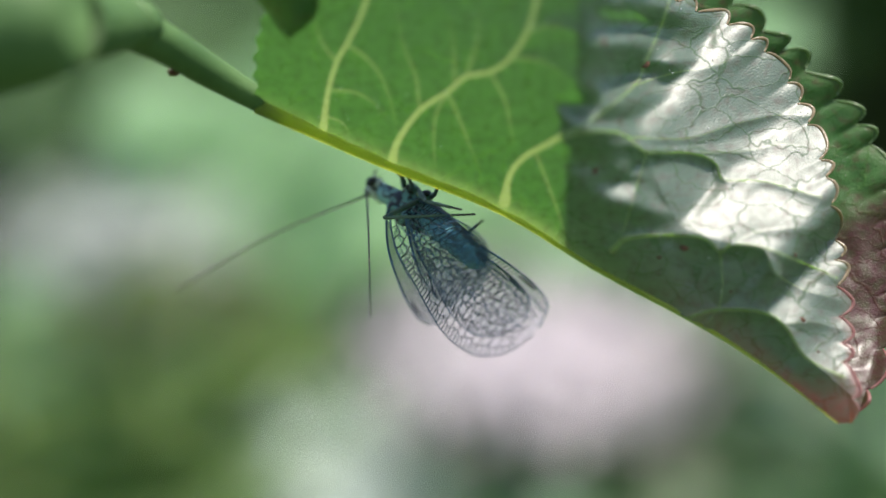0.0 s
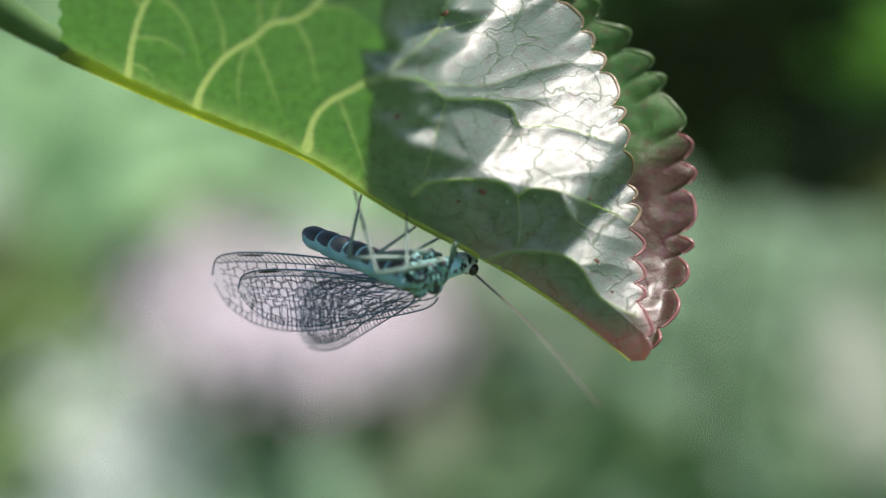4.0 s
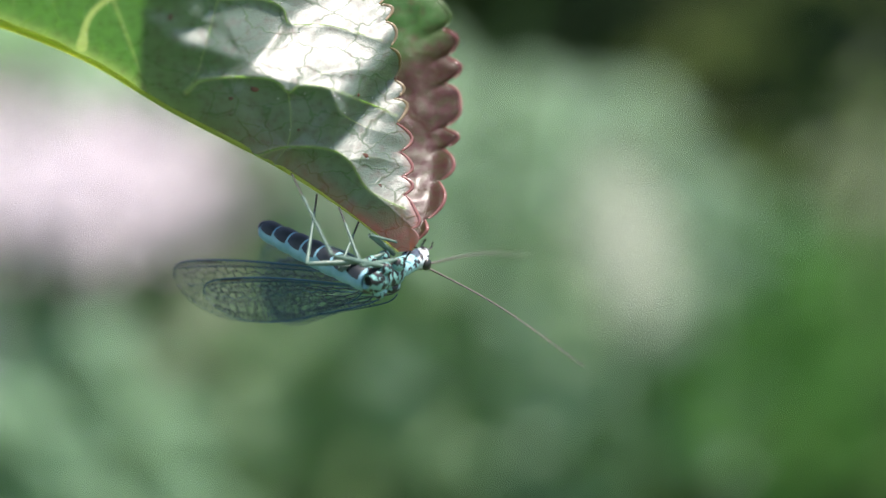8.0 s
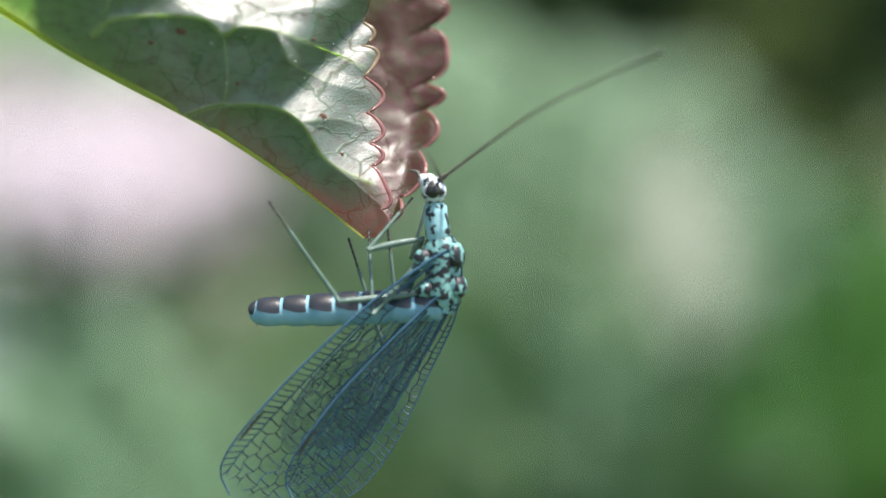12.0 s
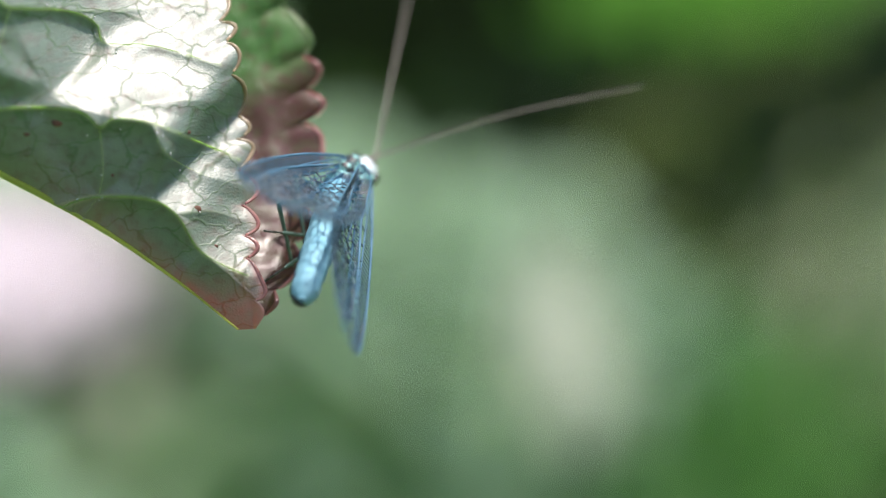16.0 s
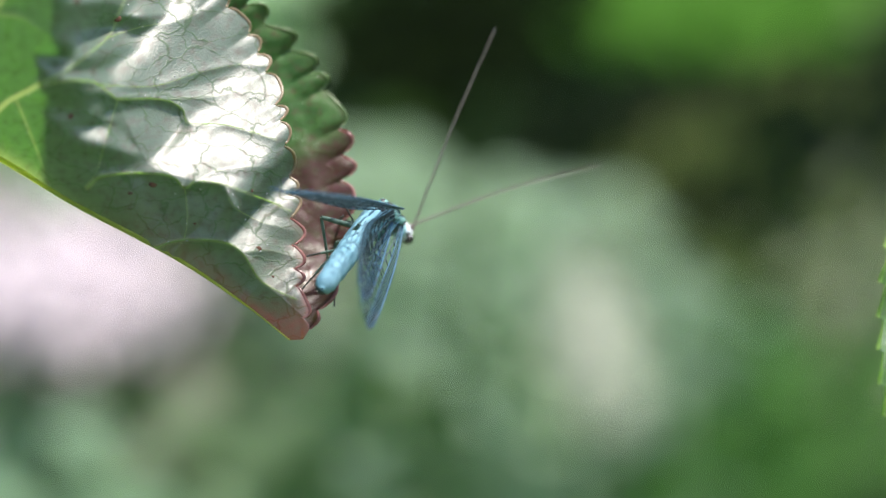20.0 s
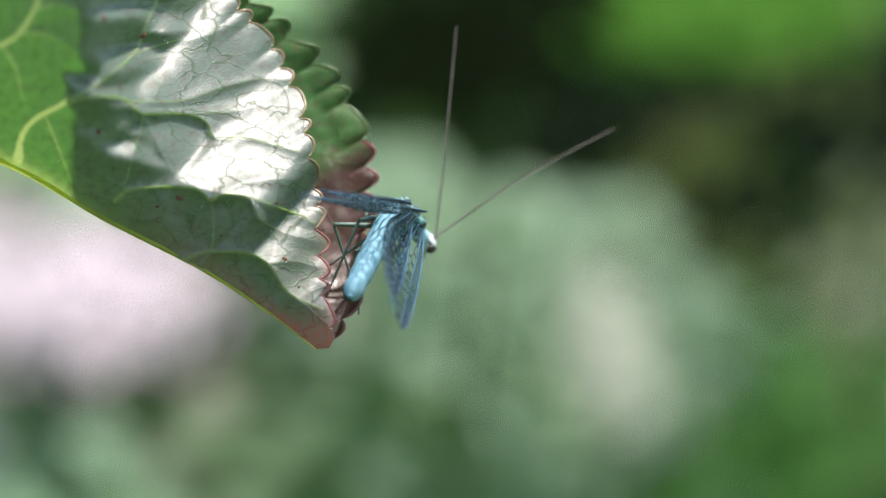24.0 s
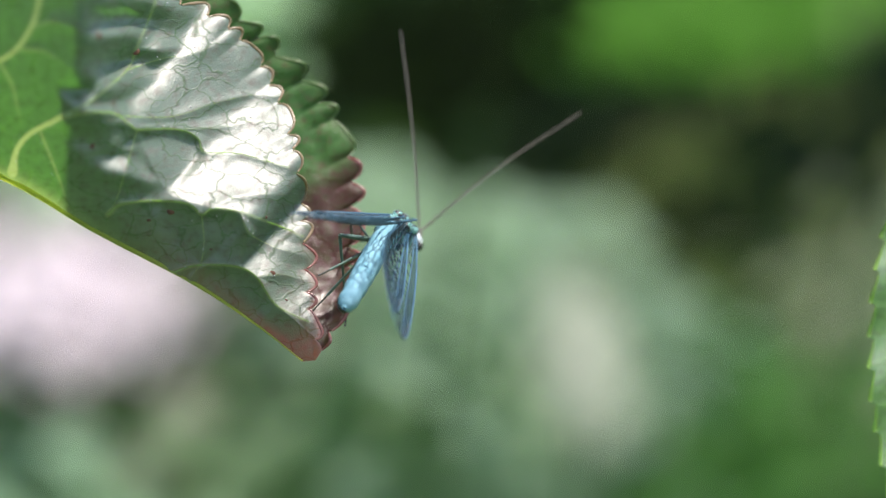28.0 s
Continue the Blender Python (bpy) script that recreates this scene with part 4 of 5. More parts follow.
# ---- how the lacewing moves ----
BODY = [  # seconds, thorax on the chart and its depth, head on the chart and which way it leans, the way its back faces
    (0, 617.1, 310.3, 5.80, 548.9, 278.4, 1, -0.35, -0.50, -0.75), (0.60, 611.4, 320, 5.80, 562.5, 277.9, 1, -0.35, -0.50, -0.75),
    (1, 606.2, 321.3, 5.80, 548.1, 286.6, 1, -0.35, -0.50, -0.75), (1.40, 625.1, 318.7, 5.80, 572.3, 278.7, 1, -0.35, -0.50, -0.75),
    (1.50, 610.8, 317, 5.80, 593.5, 287.7, 1, -0.20, -0.20, -0.90), (1.60, 621.4, 316.5, 5.80, 613.2, 288.2, 1, -0.10, -0.02, -0.93),
    (1.70, 647.6, 328.4, 7, 665.2, 301, 1, 0, 0.15, -0.95), (2, 682.2, 358.1, 6, 755.3, 343.5, 1, 0.05, 0.25, -0.92),
    (2.20, 707.4, 385.9, 5.50, 796.8, 365.2, 1, 0.05, 0.50, -0.80), (2.40, 741, 397.7, 3.20, 858.4, 373.1, 0.40, 0, 0.70, -0.70),
    (2.80, 817, 427, 1.20, 909, 402, 1, 0, 0.75, -0.66), (3, 836, 441, 1.20, 922, 416, 1, 0, 0.75, -0.66),
    (3.60, 900.0, 481.9, 0.40, 1004.0, 467.9, 1, 0, 0.72, -0.70), (4, 1003.6, 523.3, -0.20, 1074.4, 505.6, 1, 0.02, 0.70, -0.71),
    (4.50, 1052.0, 553.8, -0.20, 1127.0, 531.8, 1, 0.05, 0.68, -0.72), (6.50, 1167.0, 634.5, -0.20, 1265.1, 618.5, 1, 0.10, 0.62, -0.78),
    (7, 1267.3, 668.3, -0.20, 1332.5, 652.3, 1, 0.10, 0.60, -0.78), (8, 1340.8, 722.4, -0.20, 1406.4, 697.6, 1, 0.10, 0.60, -0.80),
    (9, 1345.9, 731.0, -0.20, 1413.6, 693.6, 1, 0.10, 0.60, -0.80), (10, 1372.7, 725.9, -0.20, 1424.9, 695.9, 1, 0.12, 0.60, -0.80),
    (11, 1373.3, 727.5, -0.20, 1433.3, 706.8, 1, 0.15, 0.60, -0.80), (11.50, 1380.6, 729.1, -0.30, 1462.4, 658.0, -1, 0.35, 0.45, -0.80),
    (11.80, 1434.3, 720.9, -0.40, 1499.0, 615.0, -0.40, 0.60, 0.20, -0.70), (12, 1476.9, 722.2, -0.80, 1467.1, 598.0, -0.20, 0.85, -0.20, -0.30),
    (12.20, 1473.4, 670.8, -0.80, 1456.6, 547.4, 0.20, 0.90, -0.40, 0.10), (12.50, 1473, 615, 0, 1437.5, 496.5, 0.30, 0.65, -0.75, 0.10),
    (14.50, 1497.6, 502.1, 3.40, 1488.5, 397.5, 1, 0.30, -0.95, 0.10), (14.80, 1512.5, 500, 4.20, 1532.5, 414.9, 1, 0.30, -0.85, 0.40),
    (15, 1524.7, 483.6, 4.20, 1545.5, 447, 1, 0.33, -0.75, 0.55), (15.50, 1538.3, 466.9, 3.40, 1535.5, 437.8, 1, 0.60, -0.45, 0.65),
    (16, 1519.9, 463.7, 3.40, 1543.3, 442.3, 1, 0.60, -0.45, 0.65), (17, 1545.1, 471.6, 3.40, 1547.9, 442.8, 1, 0.60, -0.45, 0.65),
    (18, 1546.4, 469.6, 3.40, 1544.7, 435.6, 1, 0.60, -0.45, 0.65), (18.50, 1544.3, 474.9, 3.40, 1543.6, 439.9, 1, 0.60, -0.45, 0.65),
    (19, 1535.4, 454.7, 3.40, 1573.8, 472.2, 1, 0.60, -0.45, 0.65), (20, 1542.2, 454, 3.40, 1578.2, 477.9, 1, 0.60, -0.45, 0.65),
    (21, 1535.2, 435.4, 3.40, 1585.3, 479.6, 1, 0.60, -0.45, 0.65), (23.5, 1535, 447.9, 3.40, 1568.2, 458.8, 1, 0.60, -0.45, 0.65),
    (24, 1539, 434.4, 3.40, 1581.9, 481.6, 1, 0.60, -0.45, 0.65), (24.1, 1540, 439, 3.40, 1571.2, 449.8, 1, 0.60, -0.45, 0.65),
    (24.5, 1534.1, 437.9, 3.40, 1559.3, 437.9, 1, 0.60, -0.45, 0.65), (25, 1529.2, 439.9, 3.40, 1562.3, 450.8, 1, 0.60, -0.45, 0.65),
    (26, 1531.3, 426.3, 3.40, 1570.3, 449, 1, 0.60, -0.45, 0.65), (28, 1552.9, 424.7, 3.40, 1582.2, 444.3, 1, 0.60, -0.45, 0.65),
]
TAIL_ENDS = [  # seconds, tail end on the chart, which way it leans, the way its upper side faces
    (0, 742.4, 403.3, -1, -0.35, -0.50, -0.75), (0.60, 752.4, 398.9, -1, -0.35, -0.50, -0.75), (1, 742.3, 395.8, -1, -0.35, -0.50, -0.75),
    (1.30, 726.6, 402.1, -1, -0.35, -0.50, -0.75), (1.50, 719.3, 393.8, -1, -0.20, -0.20, -0.90), (1.60, 701.1, 393.5, -1, -0.10, -0.02, -0.93),
    (1.70, 672.2, 405.5, -1, 0, 0.15, -0.95), (2, 617.1, 414.7, -1, 0.05, 0.25, -0.92), (2.20, 551.6, 373.9, -1, 0.05, 0.50, -0.80),
    (2.40, 492.8, 368.1, -1, 0, 0.70, -0.70), (2.80, 494.8, 375.7, 1, 0, 0.75, -0.66), (3, 521.3, 372.1, 1, 0, 0.75, -0.66),
    (3.60, 678.0, 420.9, 1, 0, 0.72, -0.70), (4, 785.2, 456.9, 1, 0.02, 0.70, -0.71), (4.50, 858.0, 473.8, 1, 0.05, 0.68, -0.72),
    (6.50, 977.9, 572.5, 1, 0.10, 0.62, -0.78), (7, 1057.4, 613.2, 1, 0.10, 0.60, -0.78), (8, 1111.0, 639.4, 1, 0.10, 0.60, -0.80),
    (9, 1107.5, 659.3, 1, 0.10, 0.60, -0.80), (10, 1110.6, 668.0, 1, 0.12, 0.60, -0.80), (11, 1115.0, 658.3, 1, 0.15, 0.60, -0.80),
    (11.50, 1154.7, 681.3, 1, 0.15, 0.50, -0.85), (11.80, 1148.6, 733.0, 1, 0.10, 0.50, -0.85), (12, 1196.7, 792.1, 1, 0.10, 0.50, -0.85),
    (12.20, 1217.9, 811.1, 1, 0.10, 0.50, -0.85), (12.50, 1242.9, 807.2, 1, 0.15, 0.45, -0.85), (14.50, 1409.9, 800.1, 1, 0.30, -0.95, 0.10),
    (14.70, 1422.6, 775.2, -1, 0.30, -0.88, 0.30), (14.90, 1400.3, 739.1, -1, 0.32, -0.80, 0.48), (15, 1394.4, 718, -1, 0.33, -0.75, 0.55),
    (15.10, 1402.7, 707.8, -1, 0.38, -0.69, 0.57), (15.30, 1442.1, 665.6, -1, 0.49, -0.57, 0.61), (15.50, 1455.6, 642.6, -1, 0.60, -0.45, 0.65),
    (16, 1464.8, 637.8, -1, 0.60, -0.45, 0.65), (17, 1460.6, 647.6, -1, 0.60, -0.45, 0.65), (18.50, 1436.3, 651.1, -1, 0.60, -0.45, 0.65),
    (19, 1457, 608.2, -1, 0.60, -0.45, 0.65), (20, 1434, 581, -1, 0.60, -0.45, 0.65), (21, 1431.6, 577.8, -1, 0.60, -0.45, 0.65),
    (23.5, 1412.5, 580.8, -1, 0.60, -0.45, 0.65), (24, 1439.1, 578.3, -1, 0.60, -0.45, 0.65), (25, 1453.8, 561.2, -1, 0.60, -0.45, 0.65),
    (26, 1453.6, 566.6, -1, 0.60, -0.45, 0.65), (27, 1470.6, 569.1, -1, 0.60, -0.45, 0.65), (28, 1454.3, 573.7, -1, 0.60, -0.45, 0.65),
]
LEFT_WING = [  # seconds, wing tip on the chart, which way it leans, the way its leading edge faces
    (0, 868.8, 495.9, -1, 0.70, 0, 0.70), (0.60, 863.9, 497.4, -1, 0.70, 0, 0.70), (1, 862.7, 499.5, -1, 0.70, 0, 0.70),
    (1.30, 860.9, 510.4, -1, 0.70, 0, 0.70), (1.50, 848.9, 503.4, -1, 0.75, 0, 0.62), (1.60, 832.9, 503.4, -1, 0.75, 0, 0.62),
    (1.70, 797.5, 504.5, -1, 0.80, 0, 0.60), (2, 624.1, 567, -1, 0.80, -0.50, -0.30), (2.20, 503.1, 555.6, -1, 0.30, -1, 0.10),
    (2.40, 421.3, 545.0, -1, 0.10, -0.90, 0.60), (2.80, 357.6, 504.9, 1, 0, -0.70, 0.70), (3, 374.7, 499.1, 1, 0, -0.75, 0.66),
    (3.60, 519.0, 498.9, 1, 0, -0.50, 0.85), (4, 610.9, 505.1, 1, 0, -0.55, 0.83), (4.50, 698.9, 497.8, 1, 0, -0.45, 0.88),
    (6.50, 781.8, 637.2, 1, 0, -0.72, 0.70), (7, 887.7, 675.2, 1, 0, -0.72, 0.70), (8, 939.3, 711.9, 1, 0, -0.72, 0.70),
    (9, 931.0, 722.0, 1, 0, -0.72, 0.70), (10, 932.1, 748.9, 1, 0, -0.72, 0.70), (11, 933.1, 732.9, 1, 0, -0.72, 0.70),
    (11.50, 975.4, 823.6, 1, -0.20, -0.30, 0.95), (11.80, 1016.7, 891.1, 1, -0.30, -0.30, 0.90), (12, 1145.2, 1042.4, 1, -0.60, -0.20, 0.60),
    (12.20, 1262.6, 1085.1, 1, -0.90, -0.10, 0.30), (12.50, 1346.6, 1065.1, 1, -1, 0, 0.10), (14.50, 1477.5, 814.2, -1, -1, 0, 0.25),
    (14.70, 1471.4, 770.6, -1, -1, 0, 0.25), (14.90, 1445.4, 652.5, -1, -1, 0, 0.25), (15, 1450.5, 620.2, -1, -1, 0, 0.25),
    (15.10, 1454.3, 586.1, -1, -1, 0, 0.25), (15.30, 1423, 538.6, -1, -0.80, 0.25, 0.50), (15.50, 1410.5, 500.8, -1, -0.10, 0.93, 0.34),
    (16, 1379, 465, -1, -0.10, 0.93, 0.34), (17, 1372.9, 461.1, -1, -0.10, 0.93, 0.34), (18, 1388.7, 461.3, -1, -0.10, 0.93, 0.34),
    (18.50, 1361.9, 485.1, -1, -0.10, 0.93, 0.34), (19, 1368.5, 415.4, -1, -0.90, 0.40, 0.20), (20, 1334.2, 381.6, -1, -0.90, 0.40, 0.10),
    (21, 1343.1, 374, -1, -0.90, 0.40, 0.10), (23.5, 1338.5, 372.6, -1, -0.90, 0.40, 0.10), (24, 1348.3, 371.5, -1, -0.90, 0.40, 0.10),
    (25, 1344.9, 388, -1, -0.90, 0.40, 0.10), (26, 1341.3, 392.2, -1, -0.90, 0.40, 0.10), (27, 1350.4, 390, -1, -0.90, 0.40, 0.10),
    (28, 1353.5, 377.2, -1, -0.90, 0.40, 0.10),
]
RIGHT_WING = [  # seconds, wing tip on the chart, which way it leans, the way its leading edge faces
    (0, 673.8, 514.6, -1, -0.75, 0.55, -0.20), (0.60, 679.7, 523.4, -1, -0.75, 0.55, -0.20), (1, 683, 511.5, -1, -0.75, 0.55, -0.20),
    (1.30, 666.4, 514.2, -1, -0.75, 0.55, -0.20), (1.50, 648.5, 508.1, -1, -0.50, 0.80, -0.10), (1.60, 633.9, 508.2, -1, -0.50, 0.80, -0.10),
    (1.70, 600.6, 525.3, -1, -0.25, 0.95, 0.15), (2, 460, 387.2, -1, -0.20, 0.25, 1), (2.20, 383.4, 429.7, -1, -0.10, 0.10, 1),
    (2.40, 318.1, 432.2, -1, 0, 0.20, 1), (2.80, 351.8, 459.4, 1, 0, 0.30, 1), (3, 437, 438, 1, 0, 0.30, 1), (3.60, 674.0, 500.9, 1, 0, 0.30, 1),
    (4, 770.2, 542.3, 1, 0, 0.30, 1), (4.50, 865.0, 523.9, 1, 0, 0.30, 1), (6.50, 1003.0, 618.6, 1, 0, 0.30, 1), (7, 1068.9, 632.3, 1, 0, 0.30, 1),
    (8, 1108.3, 682.5, 1, 0, 0.30, 1), (9, 1102.8, 705.7, 1, 0, 0.30, 1), (10, 1113.6, 714.1, 1, 0, 0.30, 1), (11, 1109.0, 708.8, 1, 0, 0.30, 1),
    (11.50, 1183.6, 776.2, 1, 0.20, 0.30, 0.90), (11.80, 1226.5, 891.5, 1, 0.60, 0.20, 0.60), (12, 1309.8, 1014.9, 1, 0.90, 0.20, 0.20),
    (12.20, 1414.5, 1123.9, 1, 1, 0.10, 0), (12.50, 1491.2, 1079.1, 1, 1, 0.10, 0), (14.50, 1605.9, 929.4, -1, 0.50, 0.85, 0.10),
    (14.70, 1600.9, 915.5, -1, 0.47, 0.88, 0.10), (14.90, 1578.7, 858.9, -1, 0.40, 0.95, 0.10), (15, 1568.5, 841.9, -1, 0.35, 1, 0.10),
    (15.10, 1565, 813, -1, 0.30, 1, 0.10), (15.30, 1546.2, 769.7, -1, 0.20, 1, 0), (15.50, 1552.4, 732.5, -1, 0.30, 0.95, 0.02),
    (16, 1546.9, 722.2, -1, 0.30, 0.95, 0.02), (17, 1543.7, 719.5, -1, 0.30, 0.95, 0.02), (18, 1558.5, 717.4, -1, 0.30, 0.95, 0.02),
    (18.50, 1543.9, 710.1, -1, 0.30, 0.95, 0.02), (19, 1543.4, 685.1, -1, 0.30, 0.95, 0.02), (20, 1529.1, 656.9, -1, 0.30, 0.95, 0.02),
    (21, 1537, 646.4, -1, 0.30, 0.95, 0.02), (23.5, 1528.8, 630.8, -1, 0.30, 0.95, 0.02), (24, 1548.3, 641.6, -1, 0.30, 0.95, 0.02),
    (25, 1567.7, 632.9, -1, 0.30, 0.95, 0.02), (26, 1570.2, 633.6, -1, 0.30, 0.95, 0.02), (27, 1576.9, 628.2, -1, 0.30, 0.95, 0.02),
    (28, 1578.2, 634.9, -1, 0.30, 0.95, 0.02),
]
FEELER_A = [  # seconds, tip on the chart, which way it leans
    (0, 198, 461, 1), (0.30, 173.7, 377.9, 1), (0.60, 169.4, 317.2, 1), (0.90, 205.9, 462.3, 1), (1, 146.6, 344.9, 1), (1.20, 172.6, 286, 1),
    (1.50, 282.5, 486, 1), (1.80, 734.2, 282.3, 1), (1.90, 802.5, 301.6, 1), (2, 870.9, 291.2, 1), (2.10, 875.4, 321.9, 1), (2.40, 1141.8, 588.2, -1),
    (2.70, 941.0, 797.3, -1), (3, 1169.7, 743.2, -1), (3.30, 1089.9, 831.0, -1), (3.60, 1293.2, 606.4, -1), (3.90, 1387.6, 695.6, -1),
    (4, 1312.7, 769.4, -1), (4.20, 1437.7, 716.1, -1), (4.50, 1302.7, 852.4, -1), (6.50, 1670.2, 581.0, -1), (7, 1721.2, 649.6, -1),
    (7.30, 1749.5, 785.2, -1), (7.70, 1791.7, 653.7, -1), (8, 1609.8, 701.8, 1), (8.10, 1818.4, 693.3, -1), (8.50, 1823.6, 737.1, -1),
    (8.90, 1771.5, 900.6, -1), (9, 1665.0, 796.4, -1), (9.30, 1778.1, 831.6, -1), (9.70, 1806.4, 834.9, -1), (10, 1649.9, 852.9, -1),
    (10.10, 1819.9, 786.4, -1), (10.50, 1821.8, 793.6, -1), (10.90, 1827.2, 624.5, -1), (11, 1716.5, 687.4, -1), (11.30, 1720.2, 341.8, -1),
    (11.50, 1804.4, 418.0, -1), (11.70, 1787.1, 512.0, -1), (12, 1815.0, 404.4, -1), (12.50, 1813.0, 376.9, 1), (14.50, 1875.5, 294.1, 1),
    (15, 1984.3, 355.3, 1), (15.50, 1886, 255.6, 1), (16, 1974.3, 315.7, 1), (17, 1947.2, 255.7, 1), (18, 1972.4, 303.2, 1),
    (18.50, 1914.6, 330.8, 1), (19, 2015.4, 446.2, 1), (19.50, 1914.5, 284.1, 1), (20, 1962.4, 346.5, 1), (20.4, 1926.7, 298.6, 1),
    (21, 1983.8, 288.9, 1), (23.5, 1911.8, 276.6, 1), (24, 1960.5, 253.9, 1), (24.1, 1893.9, 232.2, 1), (24.4, 1880.5, 217.4, 1),
    (25, 1914.8, 172.6, 1), (26, 1917.9, 176.5, 1), (27, 1926.8, 181.3, 1), (28, 1925.7, 185.4, 1),
]
FEELER_B = [  # seconds, tip on the chart, which way it leans
    (0, 553.3, 500.6, -1), (0.30, 544, 661.8, -1), (0.60, 493.8, 656.3, -1), (1, 541.7, 407, -1), (1.20, 521.6, 665.5, -1), (1.50, 745.7, 629.8, -1),
    (1.80, 1050.2, 275, 1), (2, 841, 271.2, 1), (2.40, 1205.6, 178.7, 1), (3, 1276.3, 266.9, 1), (4, 1145.3, 422.2, 1), (4.50, 1422.8, 301.6, 1),
    (6.50, 1621.9, 777.1, -1), (7, 1517.2, 878.0, -1), (7.30, 1652.1, 853.2, -1), (7.70, 1775.1, 712.4, -1), (8, 1718.7, 901.0, -1),
    (8.50, 1714.6, 931.1, -1), (8.90, 1763.3, 890.9, -1), (9, 1724.2, 911.0, -1), (9.30, 1719.3, 947.4, -1), (9.70, 1734.1, 913.0, -1),
    (10, 1705.0, 922.6, -1), (10.10, 1686.8, 971.5, -1), (10.50, 1713.6, 948.6, -1), (10.90, 1810.8, 671.3, -1), (11, 1875.7, 768.6, -1),
    (11.30, 1870.1, 589.2, -1), (11.70, 1512.7, 245.2, -1), (12, 1442.9, 544.6, -1), (12.50, 1342.4, 138.6, 1), (14.50, 1480.3, 21.4, 1),
    (15, 1625.6, 182.9, 1), (15.50, 1537, 52.3, 1), (16, 1610.6, 134.2, 1), (17, 1647.4, 151.3, 1), (18, 1636.5, 159.9, 1), (18.50, 1646.6, 68.2, 1),
    (19, 1788.5, 91, 1), (19.50, 1780.1, 148.8, 1), (20, 1756.1, 75.3, 1), (20.4, 1674.4, 108.6, 1), (21, 1697.3, 57.1, 1), (23.5, 1654.7, 87.6, 1),
    (24, 1639.9, 50, 1), (24.1, 1630.6, 73.9, 1), (24.4, 1511.2, 66.2, 1), (25, 1511.2, 22.5, 1), (26, 1510.2, 23.1, 1), (27, 1527.5, 28.4, 1),
    (28, 1551.7, 22.8, 1),
]
FOOT_FORE_L = [  # seconds, foot on the chart and its depth
    (0, 598, 197, -1), (1.6, 618, 230, -1), (2, 732, 308, 0), (2.4, 848, 332, -0.5), (3, 905, 402, 0.8), (4.5, 1131, 504, 1), (8, 1388, 682, -0.4),
    (11, 1382, 664, -0.5), (11.8, 1444, 652, -1), (12.5, 1417, 553, 1), (14.5, 1431, 502, 2), (15.5, 1460, 472, 2.5), (17, 1466, 456, 2.5),
    (28, 1458, 405, 2.5),
]
FOOT_FORE_R = [  # seconds, foot on the chart and its depth
    (0, 565, 209, -0.8), (1.6, 588, 240, -0.8), (2, 717, 289, 1), (2.4, 833, 312, 1), (3, 868, 385, 1), (4.5, 1110, 494, 1), (8, 1398, 676, 0.4),
    (11, 1404, 658, 0.4), (11.8, 1460, 640, 1), (12.5, 1466, 545, 2), (14.5, 1457, 490, 3), (15.5, 1466, 450, 2.5), (17, 1470, 436, 2.5),
    (28, 1464, 392, 2.5),
]
FOOT_MID_L = [  # seconds, foot on the chart and its depth
    (0, 693, 234, -1.6), (1.6, 707, 260, -1.6), (1.8, 750, 330, 2), (2, 745, 320, 2), (2.2, 693, 231, -0.5), (2.4, 722, 251, -0.5), (3, 790, 328, -0.5), (4.5, 1050, 454, -0.5), (8, 1254, 599, -0.5),
    (11, 1252, 604, -0.5), (11.8, 1359, 688, -0.5), (12.5, 1401, 627, 0), (14.5, 1412, 546, 1), (15.5, 1403, 542, 1), (17, 1395, 527, 0),
    (20, 1398, 519, 0), (28, 1390, 514, 0),
]
FOOT_MID_R = [  # seconds, foot on the chart and its depth
    (0, 710, 315, 1), (1.5, 690, 290, 1), (1.7, 593, 196, 0.5), (2, 584, 200, 0.5), (2.2, 723, 254, 0.5), (2.4, 768, 277, 1), (3, 835, 370, 1), (4.5, 1070, 464, 1), (8, 1290, 628, 1), (11, 1300, 646, 1),
    (11.8, 1375, 688, 1), (12.5, 1450, 627, 2), (14.5, 1449, 571, 3), (15.5, 1462, 580, 2.5), (17, 1462, 572, 2.5), (20, 1446, 620, 2.5),
    (28, 1446, 616, 2.5),
]
FOOT_HIND_L = [  # seconds, foot on the chart and its depth
    (0, 749, 333, -1), (1.5, 747, 310, -1), (1.7, 689, 233, -0.5), (2, 687, 232, -0.5), (2.2, 644, 279, -0.5), (2.4, 641, 281, -0.5), (3, 722, 250, -1), (3.9, 858, 375, -1), (4.5, 929, 393, -1), (8, 1166, 535, -1),
    (11, 1163, 545, -1), (11.8, 1294, 656, -1), (12, 1226, 627, -1), (12.5, 1344, 684, -1), (14.5, 1392, 675, 0), (15.5, 1395, 631, 1),
    (17, 1387, 592, 1), (20, 1381, 590, 1), (28, 1379, 587, 1),
]
FOOT_HIND_R = [  # seconds, foot on the chart and its depth
    (0, 734, 323, 1.5), (1.6, 727, 319, 1.5), (2.4, 693, 282, 1.5), (3, 748, 330, 1.5), (4.5, 949, 413, 1.5), (8, 1213, 576, 1.5),
    (11, 1211, 581, 1.5), (11.8, 1326, 680, 1.5), (12.5, 1368, 692, 1.5), (14.5, 1425, 675, 2), (15.5, 1452, 655, 3), (17, 1448, 612, 2.5),
    (20, 1446, 606, 2.5), (28, 1450, 590, 2.5),
]


def state(rows, t):
    """The row's values at a time, between two rows in proportion."""
    tt = [r[0] for r in rows]
    return [float(np.interp(t, tt, [r[i] for r in rows])) for i in range(1, len(rows[0]))]


